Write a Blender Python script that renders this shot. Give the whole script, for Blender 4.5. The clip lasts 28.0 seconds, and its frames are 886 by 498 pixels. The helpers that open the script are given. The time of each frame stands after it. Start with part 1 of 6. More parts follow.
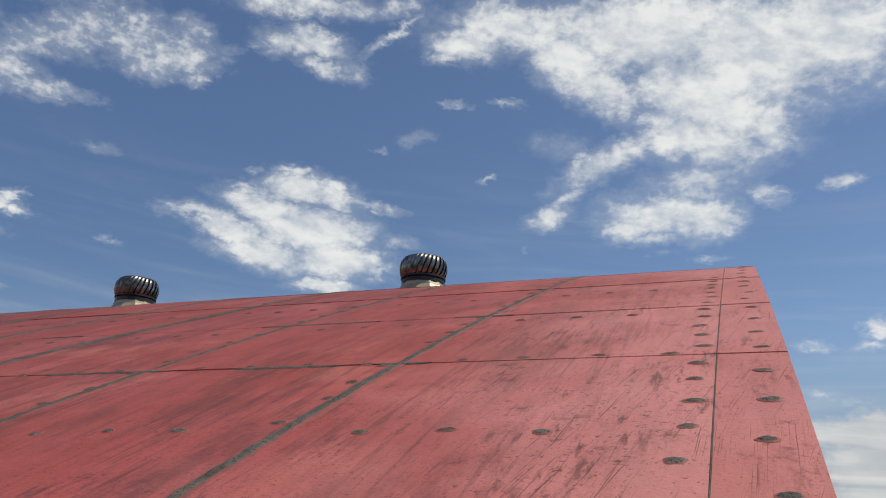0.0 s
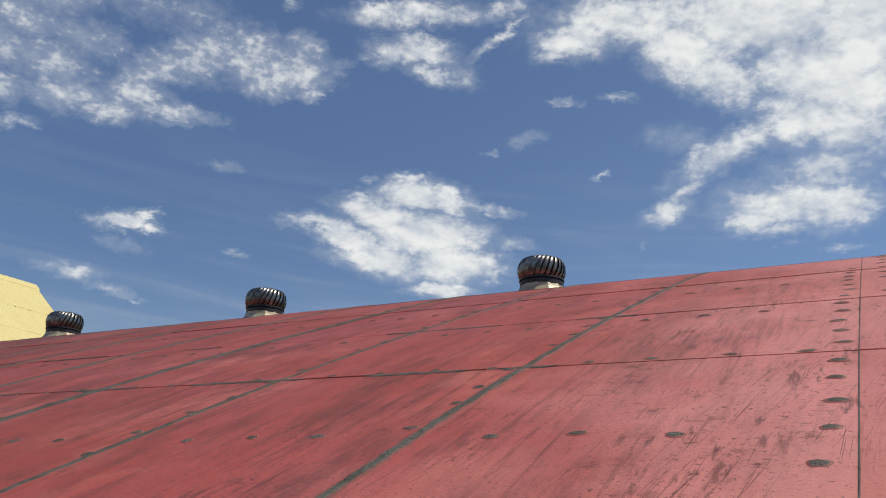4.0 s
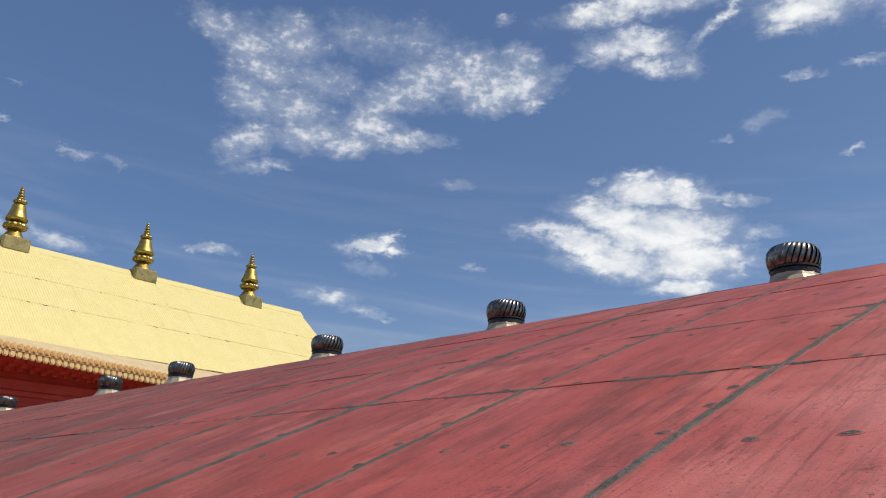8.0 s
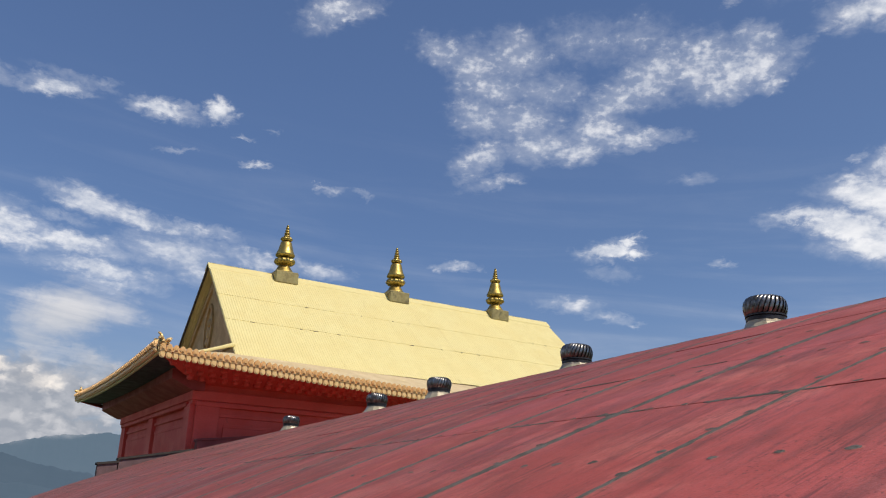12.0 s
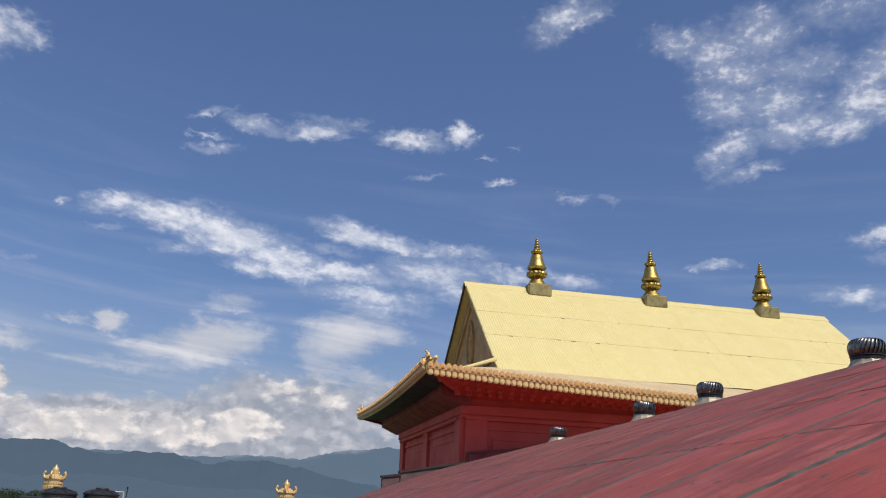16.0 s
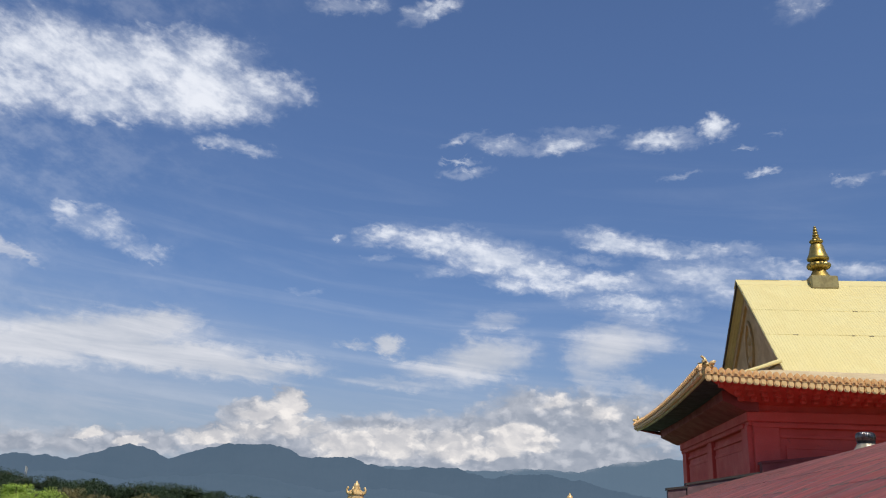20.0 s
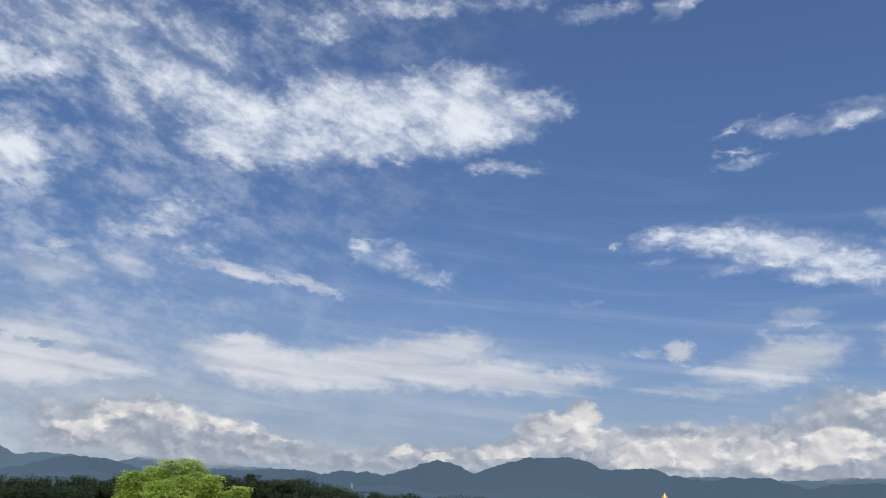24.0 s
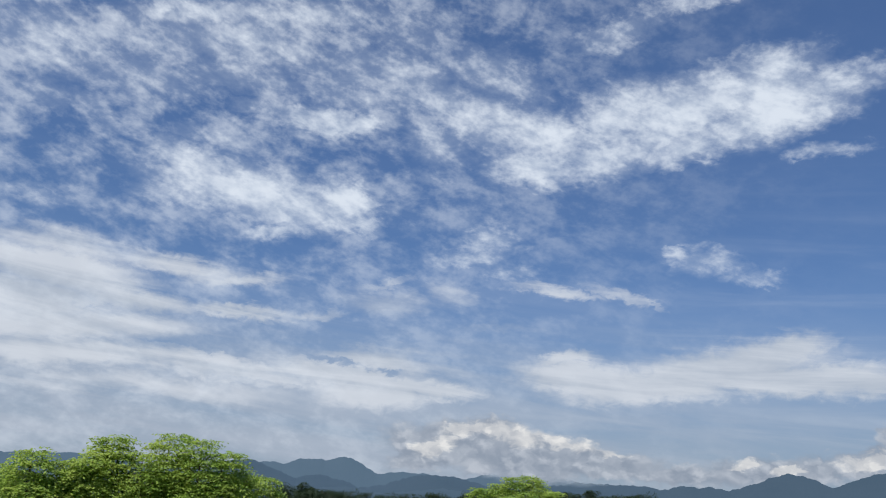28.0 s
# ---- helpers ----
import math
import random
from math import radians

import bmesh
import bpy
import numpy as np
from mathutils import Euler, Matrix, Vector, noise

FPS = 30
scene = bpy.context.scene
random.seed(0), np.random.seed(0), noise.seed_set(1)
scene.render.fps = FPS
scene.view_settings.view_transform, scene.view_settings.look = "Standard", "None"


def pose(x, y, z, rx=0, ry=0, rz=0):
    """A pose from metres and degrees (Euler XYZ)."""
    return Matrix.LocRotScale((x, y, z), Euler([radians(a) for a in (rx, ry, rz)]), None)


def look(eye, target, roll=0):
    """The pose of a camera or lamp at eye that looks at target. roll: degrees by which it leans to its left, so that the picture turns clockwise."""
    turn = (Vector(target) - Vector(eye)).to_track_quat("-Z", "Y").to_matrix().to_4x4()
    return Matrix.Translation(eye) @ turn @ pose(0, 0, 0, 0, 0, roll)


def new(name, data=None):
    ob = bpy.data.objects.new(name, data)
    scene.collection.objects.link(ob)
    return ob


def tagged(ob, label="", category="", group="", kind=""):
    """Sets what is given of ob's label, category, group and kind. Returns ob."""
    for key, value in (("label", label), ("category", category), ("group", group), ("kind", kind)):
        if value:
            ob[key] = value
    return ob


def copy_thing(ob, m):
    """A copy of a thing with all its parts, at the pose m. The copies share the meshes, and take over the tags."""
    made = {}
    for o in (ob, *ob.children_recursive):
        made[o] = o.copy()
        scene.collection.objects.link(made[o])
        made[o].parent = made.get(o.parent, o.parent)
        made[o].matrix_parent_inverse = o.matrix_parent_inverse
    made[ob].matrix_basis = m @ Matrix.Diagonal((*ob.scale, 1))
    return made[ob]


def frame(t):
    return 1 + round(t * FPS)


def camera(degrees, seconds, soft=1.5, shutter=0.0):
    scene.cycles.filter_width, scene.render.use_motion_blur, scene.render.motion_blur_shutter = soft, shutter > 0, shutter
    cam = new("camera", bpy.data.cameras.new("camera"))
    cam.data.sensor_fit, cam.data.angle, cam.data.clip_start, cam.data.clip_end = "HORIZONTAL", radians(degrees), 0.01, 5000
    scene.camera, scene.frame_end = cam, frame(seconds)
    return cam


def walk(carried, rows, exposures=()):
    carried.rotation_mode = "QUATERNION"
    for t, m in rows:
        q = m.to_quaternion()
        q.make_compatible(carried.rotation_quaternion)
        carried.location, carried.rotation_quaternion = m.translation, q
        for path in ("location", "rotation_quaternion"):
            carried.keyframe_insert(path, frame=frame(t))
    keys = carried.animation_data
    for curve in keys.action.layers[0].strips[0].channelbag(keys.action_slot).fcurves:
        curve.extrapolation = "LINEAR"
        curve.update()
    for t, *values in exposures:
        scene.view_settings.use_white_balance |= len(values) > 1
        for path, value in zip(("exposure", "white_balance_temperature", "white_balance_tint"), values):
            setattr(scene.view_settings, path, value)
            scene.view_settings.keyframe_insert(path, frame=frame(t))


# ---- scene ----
# ---------- camera and its walk ----------
cam = camera(56.65, 28.0, soft=1.15)
ROWS = [
    (0, 0.000, 0.000, 0.000, 19.30, 18.70, 1.96),
    (0.5, -0.003, -0.006, 0.001, 19.53, 18.63, 1.82),
    (1, -0.005, -0.012, 0.002, 20.05, 18.67, 2.04),
    (1.5, -0.006, -0.017, 0.002, 20.66, 18.69, 2.12),
    (2, -0.007, -0.023, 0.002, 21.26, 18.73, 2.20),
    (2.5, -0.008, -0.027, 0.002, 22.26, 18.65, 2.08),
    (3, -0.007, -0.032, 0.003, 23.80, 18.57, 2.04),
    (3.5, -0.007, -0.036, 0.002, 25.70, 18.56, 2.14),
    (5.5, -0.002, -0.049, 0.001, 34.24, 18.47, 2.40),
    (6, -0.000, -0.051, 0.001, 36.37, 18.44, 2.37),
    (6.5, 0.001, -0.053, 0.001, 38.45, 18.41, 2.36),
    (7, 0.003, -0.055, 0.000, 40.53, 18.39, 2.36),
    (7.5, 0.005, -0.056, -0.000, 42.65, 18.38, 2.50),
    (8, 0.006, -0.057, -0.000, 44.81, 18.36, 2.40),
    (8.5, 0.007, -0.059, -0.001, 46.91, 18.35, 2.45),
    (9, 0.008, -0.060, -0.001, 49.07, 18.36, 2.60),
    (9.5, 0.009, -0.060, -0.001, 51.23, 18.31, 2.54),
    (10, 0.009, -0.061, -0.001, 53.40, 18.31, 2.58),
    (10.5, 0.009, -0.062, -0.002, 55.61, 18.31, 2.64),
    (11, 0.008, -0.063, -0.002, 57.86, 18.31, 2.66),
    (11.5, 0.006, -0.064, -0.002, 60.05, 18.29, 2.71),
    (12, 0.004, -0.065, -0.002, 62.29, 18.24, 2.74),
    (12.5, 0.001, -0.067, -0.001, 64.55, 18.20, 2.82),
    (14.5, -0.019, -0.076, 0.000, 73.67, 18.16, 3.08),
    (15, -0.026, -0.080, 0.001, 75.95, 18.08, 3.14),
    (15.5, -0.035, -0.085, 0.001, 78.21, 18.07, 3.11),
    (16, -0.045, -0.090, 0.002, 80.45, 18.05, 3.15),
    (16.5, -0.056, -0.097, 0.003, 82.71, 18.04, 3.25),
    (17, -0.068, -0.104, 0.004, 85.03, 18.05, 3.30),
    (17.5, -0.082, -0.113, 0.005, 87.34, 18.03, 3.22),
    (18, -0.097, -0.123, 0.006, 89.66, 17.99, 3.25),
    (18.5, -0.114, -0.134, 0.007, 92.04, 18.03, 3.31),
    (19, -0.133, -0.147, 0.008, 94.36, 18.00, 3.34),
    (19.5, -0.153, -0.161, 0.009, 96.78, 17.97, 3.36),
    (20, -0.175, -0.177, 0.010, 99.16, 17.88, 3.36),
    (20.5, -0.199, -0.195, 0.012, 101.50, 17.83, 3.36),
    (21, -0.224, -0.215, 0.013, 103.81, 17.82, 3.32),
    (21.5, -0.252, -0.238, 0.014, 106.17, 17.76, 3.35),
    (23.5, -0.384, -0.351, 0.019, 116.16, 17.56, 3.37),
    (24, -0.422, -0.386, 0.020, 119.20, 17.58, 3.33),
    (24.5, -0.463, -0.425, 0.021, 122.96, 17.46, 3.38),
    (25, -0.506, -0.466, 0.022, 126.78, 17.33, 3.31),
    (25.5, -0.552, -0.511, 0.022, 130.57, 17.25, 3.34),
    (26, -0.601, -0.560, 0.023, 134.37, 17.23, 3.25),
    (26.5, -0.652, -0.613, 0.023, 138.12, 17.18, 3.33),
    (27, -0.706, -0.669, 0.024, 140.74, 17.14, 3.43),
    (27.5, -0.762, -0.729, 0.024, 141.58, 17.16, 3.57),
    (28, -0.822, -0.794, 0.024, 141.72, 17.34, 3.53),
]


def heading(x, y, z, yaw, pitch, roll):
    """Pose from the eye, the bearing (degrees to the left of +y), the upward tilt and the lean."""
    a, b = radians(yaw), radians(pitch)
    way = Vector((-math.sin(a) * math.cos(b), math.cos(a) * math.cos(b), math.sin(b)))
    return look((x, y, z), Vector((x, y, z)) + way, roll)


walk(cam, [(row[0], heading(*row[1:])) for row in ROWS], exposures=[(0, -0.02, 7000, 6), (2.5, -0.02, 7000, 6), (7, 0.18, 6950, 7), (12, 0.14, 6850, 10), (17, 0.04, 6640, 12), (18.2, -0.03, 6620, 12), (19, 0.10, 6560, 11), (24, 0.02, 6380, 9), (28, -0.06, 6180, 7)])

# ---------- world: blue sky with broken cloud, and the sun ----------
SUN_EL, SUN_DIR = 56.0, Vector((0.86, 0.42, 0.0)).normalized()
world = bpy.data.worlds.new("sky")
scene.world = world
world.use_nodes = True
WN, WL = world.node_tree.nodes, world.node_tree.links
WN.clear()


def wmath(op, a, b=None, c=None):
    n = WN.new("ShaderNodeMath")
    n.operation = op
    for i, v in enumerate((a, b, c)):
        if v is None:
            continue
        if isinstance(v, (int, float)):
            n.inputs[i].default_value = v
        else:
            WL.new(v, n.inputs[i])
    return n.outputs[0]


def wrange(v, a, b, c, d, smooth=True):
    n = WN.new("ShaderNodeMapRange")
    n.interpolation_type = "SMOOTHSTEP" if smooth else "LINEAR"
    WL.new(v, n.inputs[0])
    for i, k in enumerate((a, b, c, d)):
        n.inputs[i + 1].default_value = k
    return n.outputs[0]


coord = WN.new("ShaderNodeTexCoord")
sep = WN.new("ShaderNodeSeparateXYZ")
WL.new(coord.outputs["Generated"], sep.inputs[0])
bearing = wmath("MULTIPLY", wmath("ARCTAN2", sep.outputs[0], sep.outputs[1]), 57.29578)
height = wmath("MULTIPLY", wmath("ARCSINE", sep.outputs[2]), 57.29578)
flat = WN.new("ShaderNodeCombineXYZ")
WL.new(bearing, flat.inputs[0])
WL.new(height, flat.inputs[1])

sky = WN.new("ShaderNodeTexSky")
sky.sky_type, sky.sun_disc = "NISHITA", False
sky.sun_elevation, sky.sun_rotation = radians(SUN_EL), math.atan2(SUN_DIR.x, SUN_DIR.y)
sky.altitude, sky.air_density, sky.dust_density, sky.ozone_density = 1500, 1.0, 0.6, 2.0


def wnoise(scale, stretch, detail, rough, warp, shift=0.0, base=None):
    m = WN.new("ShaderNodeMapping")
    m.inputs["Scale"].default_value = (scale, scale * stretch, 1)
    m.inputs["Location"].default_value = (shift, shift * 0.7, shift)
    WL.new(base or flat.outputs[0], m.inputs[0])
    n = WN.new("ShaderNodeTexNoise")
    n.inputs["Scale"].default_value, n.inputs["Detail"].default_value = 1.0, detail
    n.inputs["Roughness"].default_value, n.inputs["Distortion"].default_value = rough, warp
    WL.new(m.outputs[0], n.inputs["Vector"])
    return n.outputs[0]


# a slow warp gives every cloud a ragged outline
wx, wy = wnoise(0.16, 1.5, 5, 0.62, 0.0, 3.1), wnoise(0.16, 1.5, 5, 0.62, 0.0, 17.7)
fx, fy = wnoise(0.85, 1.8, 5, 0.62, 0.6, 61.0), wnoise(0.85, 1.8, 5, 0.62, 0.6, 73.0)
warp = WN.new("ShaderNodeCombineXYZ")
WL.new(wmath("ADD", wmath("ADD", bearing, wmath("MULTIPLY_ADD", wx, 3.4, -1.7)), wmath("MULTIPLY_ADD", fx, 2.4, -1.2)), warp.inputs[0])
WL.new(wmath("ADD", wmath("ADD", height, wmath("MULTIPLY_ADD", wy, 1.9, -0.95)), wmath("MULTIPLY_ADD", fy, 1.3, -0.65)), warp.inputs[1])


class Deck:
    """A layer of clouds: soft lens shapes in bearing and height, joined by their maximum. Every few shapes the
    running sum is fed on into the coordinate (by a hair's breadth), so that they are worked out one after another."""

    base, last, count = warp.outputs[0], None, 0

    def __init__(self):
        self.total = None

    def __call__(self, az, el, w, h, tilt, strength):
        if Deck.count % 5 == 0 and Deck.last is not None:
            n = WN.new("ShaderNodeVectorMath")
            n.operation = "MULTIPLY_ADD"
            WL.new(Deck.last, n.inputs[0])
            n.inputs[1].default_value = (1e-5, 1e-5, 1e-5)
            WL.new(warp.outputs[0], n.inputs[2])
            Deck.base = n.outputs[0]
        Deck.count += 1
        m = WN.new("ShaderNodeMapping")
        m.vector_type = "TEXTURE"
        m.inputs["Location"].default_value = (-az, el, 0)
        m.inputs["Rotation"].default_value = (0, 0, radians(tilt))
        m.inputs["Scale"].default_value = (w * 1.95, h * 2.1, 1)
        WL.new(Deck.base, m.inputs[0])
        d = WN.new("ShaderNodeVectorMath")
        d.operation = "LENGTH"
        WL.new(m.outputs[0], d.inputs[0])
        s = wrange(d.outputs["Value"], 0.0, 1.0, strength, 0.0)
        self.total = s if self.total is None else wmath("MAXIMUM", self.total, s)
        Deck.last = self.total


high, rippled, streaks, mottled, veil, gaps, cumulus, lit = (Deck() for _ in range(8))
# high
high(23.7, 33.1, 3.16, 0.40, 36, 0.7)
high(30.2, 34.4, 5.81, 0.79, 4, 0.85)
high(23.8, 34.9, 2.71, 0.73, 16, 0.7)
high(17.8, 32.7, 3.63, 1.11, -3, 0.95)
high(19.8, 32.0, 1.81, 0.60, 2, 0.7)
high(14.6, 33.8, 5.46, 1.65, -1, 1)
high(10.1, 31.8, 3.90, 1.88, -24, 1)
high(7.6, 29.8, 3.33, 1.54, -34, 0.95)
high(3.6, 32.8, 8.53, 2.87, -6, 1.1)
high(-3.7, 30.8, 7.04, 3.51, -9, 1.1)
high(-9.4, 30.8, 5.07, 3.03, -12, 1.1)
high(0.2, 28.5, 6.40, 2.55, -25, 1.05)
high(1.9, 26.6, 3.22, 2.23, -5, 0.95)
high(-0.8, 25.2, 3.49, 2.39, -6, 0.9)
high(0.6, 23.1, 4.24, 1.69, 9, 0.72)
high(-4.3, 26.2, 2.53, 2.24, 37, 0.85)
high(6.9, 24.7, 4.44, 1.02, 25, 0.88)
high(11.4, 21.0, 2.26, 0.79, 20, 0.82)
high(9.7, 22.3, 1.62, 0.64, 32, 0.8)
high(3.1, 20.7, 4.69, 1.44, -4, 1)
high(0.4, 20.3, 2.66, 1.43, 5, 0.95)
high(5.9, 20.3, 1.99, 1.08, 7, 0.85)
high(4.0, 19.1, 2.34, 0.53, -3, 0.75)
high(-3.5, 21.7, 1.54, 0.62, -26, 0.75)
high(-8.5, 21.7, 1.23, 0.46, 7, 0.75)
high(19.0, 28.8, 1.24, 0.23, 1, 0.6)
high(14.8, 28.9, 1.54, 0.27, -7, 0.65)
high(21.7, 26.1, 1.64, 0.54, 12, 0.45)
high(24.7, 25.1, 0.64, 0.23, 4, 0.5)
high(15.9, 23.5, 0.63, 0.20, 19, 0.55)
high(10.7, 25.6, 2.55, 1.08, -2, 0.42)
high(23.2, 19.0, 1.25, 0.47, 3, 0.55)
high(13.3, 18.7, 0.49, 0.24, 10, 0.5)
high(3.6, 18.1, 0.97, 0.19, -3, 0.5)
high(0.1, 17.6, 1.49, 0.22, -4, 0.5)
high(-9.3, 12.6, 0.95, 0.55, 6, 0.8)
high(-8.5, 11.6, 1.27, 0.31, -4, 0.7)
high(-5.6, 11.7, 1.01, 0.28, 7, 0.6)
high(-7.2, 8.2, 1.27, 0.27, -2, 0.6)
high(-5.7, 8.6, 1.14, 0.24, -2, 0.5)
high(29.9, 22.2, 3.09, 1.08, -2, 1)
high(32.0, 20.9, 3.71, 1.09, -5, 1)
high(37.4, 19.8, 2.29, 0.51, 1, 0.9)
high(34.5, 19.0, 3.29, 0.98, -14, 1)
high(29.2, 19.7, 4.44, 1.62, -1, 1.1)
high(27.1, 21.9, 2.42, 0.77, -12, 0.9)
high(24.3, 21.5, 1.97, 0.38, -11, 0.8)
high(31.6, 17.4, 4.03, 1.09, -5, 1)
high(27.2, 17.4, 3.53, 1.23, -2, 1.05)
high(27.7, 15.7, 2.73, 0.61, -1, 0.95)
high(24.6, 16.9, 1.22, 0.76, -2, 0.85)
high(22.8, 19.1, 1.91, 0.45, -8, 0.55)
high(33.7, 23.1, 0.84, 0.20, 9, 0.6)
high(30.5, 23.3, 1.87, 0.39, 3, 0.8)
high(50.4, 18.3, 1.94, 0.54, 5, 1)
high(48.4, 18.0, 1.02, 0.31, -7, 0.8)
high(49.1, 18.9, 0.73, 0.31, 5, 0.9)
high(50.2, 16.8, 1.81, 0.54, 0, 0.42)
high(61.2, 16.9, 1.46, 0.33, 2, 0.7)
high(53.0, 14.5, 2.14, 0.54, -8, 0.65)
high(50.5, 13.7, 1.58, 0.35, -9, 0.5)
high(48.7, 13.2, 0.79, 0.19, -6, 0.42)
high(42.8, 17.1, 0.82, 0.28, -9, 0.65)
high(29.7, 32.2, 2.63, 0.80, -10, 0.95)
high(31.5, 32.0, 3.08, 0.89, 2, 0.85)
high(28.9, 30.5, 1.94, 0.67, -12, 0.8)
high(26.8, 30.6, 1.70, 0.74, -17, 0.55)
high(34.2, 31.5, 1.09, 0.30, 16, 0.5)
high(24.3, 32.6, 2.34, 0.31, 30, 0.65)
high(33.3, 34.6, 3.14, 0.58, 6, 0.85)
high(28.8, 34.7, 2.65, 0.50, 0, 0.8)
high(40.6, 34.0, 0.89, 0.30, 18, 0.5)
high(44.3, 22.8, 1.91, 0.39, 0, 0.42)
high(70.7, 21.8, 0.99, 0.28, 3, 0.5)
high(68.7, 21.6, 0.85, 0.21, -18, 0.4)
# rippled
rippled(60.5, 30.8, 2.15, 1.48, -16, 0.75)
rippled(57.2, 31.4, 2.92, 1.63, 1, 0.75)
rippled(62.7, 31.8, 2.33, 0.90, -10, 0.7)
rippled(58.6, 29.3, 3.24, 1.10, -3, 0.75)
rippled(59.5, 27.3, 2.37, 1.30, -8, 0.75)
rippled(56.6, 27.0, 2.86, 1.31, 0, 0.75)
rippled(55.2, 29.1, 3.33, 1.12, -5, 0.65)
rippled(51.3, 32.3, 3.92, 1.48, -6, 0.52)
rippled(47.7, 32.3, 2.68, 1.47, 5, 0.5)
rippled(59.8, 24.5, 2.15, 0.92, 19, 0.8)
rippled(55.5, 25.5, 2.86, 0.94, 13, 0.85)
rippled(52.6, 25.3, 2.08, 0.76, 7, 0.85)
rippled(51.0, 26.5, 2.54, 1.14, 6, 0.8)
rippled(48.8, 25.7, 2.98, 0.69, 1, 0.85)
rippled(46.3, 25.9, 1.93, 0.46, -5, 0.75)
rippled(58.8, 22.9, 2.34, 0.45, 9, 0.58)
rippled(60.8, 23.2, 1.15, 0.37, 10, 0.5)
rippled(49.5, 28.3, 3.00, 1.07, 19, 0.85)
rippled(46.6, 29.7, 3.07, 1.51, 13, 0.88)
rippled(43.0, 30.0, 2.67, 1.70, 3, 0.9)
rippled(40.4, 29.7, 3.11, 1.33, 6, 1)
rippled(39.5, 31.3, 1.80, 0.94, 1, 0.9)
rippled(38.5, 28.4, 1.53, 0.58, 10, 0.8)
rippled(36.8, 30.7, 1.33, 0.38, 9, 0.5)
rippled(42.1, 28.3, 2.20, 0.76, 3, 0.75)
rippled(45.0, 31.7, 2.24, 0.74, 4, 0.5)
rippled(71.5, 33.7, 2.67, 1.02, 15, 0.8)
rippled(71.0, 33.0, 1.34, 0.36, 10, 0.7)
# streaks
streaks(90.5, 25.4, 2.27, 0.42, 6, 0.75)
streaks(89.2, 26.1, 2.85, 0.35, -1, 0.45)
streaks(92.8, 24.9, 0.67, 0.21, 5, 0.5)
streaks(83.0, 25.5, 1.92, 0.48, -2, 0.9)
streaks(79.1, 25.9, 0.80, 0.49, -9, 0.85)
streaks(75.4, 25.2, 0.49, 0.19, -11, 0.5)
streaks(82.6, 23.0, 0.95, 0.19, 2, 0.6)
streaks(76.0, 22.9, 0.89, 0.19, 0, 0.75)
streaks(71.1, 22.0, 0.58, 0.19, -8, 0.6)
streaks(68.5, 21.4, 0.49, 0.20, -33, 0.45)
streaks(61.6, 16.9, 1.44, 0.31, 0, 0.75)
streaks(98.1, 25.4, 1.66, 0.26, 13, 0.5)
streaks(95.1, 25.1, 1.89, 0.50, 0, 0.75)
streaks(98.3, 24.1, 1.23, 0.19, 3, 0.75)
streaks(97.8, 23.4, 1.64, 0.31, 5, 0.62)
streaks(90.8, 25.1, 2.35, 0.39, 8, 0.85)
streaks(87.7, 26.3, 1.20, 0.27, 17, 0.5)
streaks(83.1, 25.4, 2.38, 0.46, -1, 0.95)
streaks(79.4, 26.0, 0.86, 0.54, -8, 0.95)
streaks(81.8, 25.9, 1.08, 0.31, 2, 0.5)
streaks(82.3, 23.1, 1.49, 0.16, 5, 0.5)
streaks(76.3, 22.8, 1.04, 0.19, 7, 0.75)
streaks(71.3, 22.0, 0.72, 0.15, -2, 0.65)
streaks(77.5, 24.5, 0.68, 0.15, 0, 0.45)
streaks(103.4, 18.3, 1.70, 0.60, 1, 0.9)
streaks(99.9, 18.4, 3.13, 0.84, 0, 1)
streaks(95.8, 17.6, 4.00, 1.05, -7, 1.05)
streaks(92.5, 16.6, 2.83, 0.86, -9, 1)
streaks(94.0, 15.8, 1.60, 0.54, -4, 0.85)
streaks(90.8, 15.7, 2.43, 0.70, -5, 0.95)
streaks(87.5, 15.8, 3.67, 0.63, -4, 0.9)
streaks(85.8, 14.5, 4.47, 0.55, -2, 0.8)
streaks(84.1, 13.8, 2.83, 0.47, -2, 0.7)
streaks(81.0, 16.1, 3.67, 1.10, -3, 0.8)
streaks(79.3, 15.2, 2.42, 0.86, 2, 0.65)
streaks(87.1, 18.6, 2.49, 0.71, -8, 0.98)
streaks(84.4, 18.1, 2.48, 0.55, -7, 0.85)
streaks(81.0, 17.7, 3.29, 0.47, -3, 0.75)
streaks(88.5, 17.3, 2.06, 0.35, -5, 0.55)
streaks(78.2, 17.6, 2.04, 0.47, -8, 0.5)
streaks(75.3, 16.4, 2.80, 0.54, -4, 0.75)
streaks(71.4, 16.1, 2.71, 0.46, -8, 0.65)
streaks(106.8, 18.1, 0.73, 0.22, 5, 0.55)
streaks(103.9, 16.7, 1.12, 0.30, 9, 0.45)
streaks(108.8, 13.9, 1.03, 0.29, 4, 0.42)
streaks(98.8, 16.3, 1.95, 0.42, 2, 0.5)
streaks(107.5, 33.8, 2.69, 0.50, 7, 0.6)
streaks(100.9, 34.1, 2.24, 0.55, 16, 0.8)
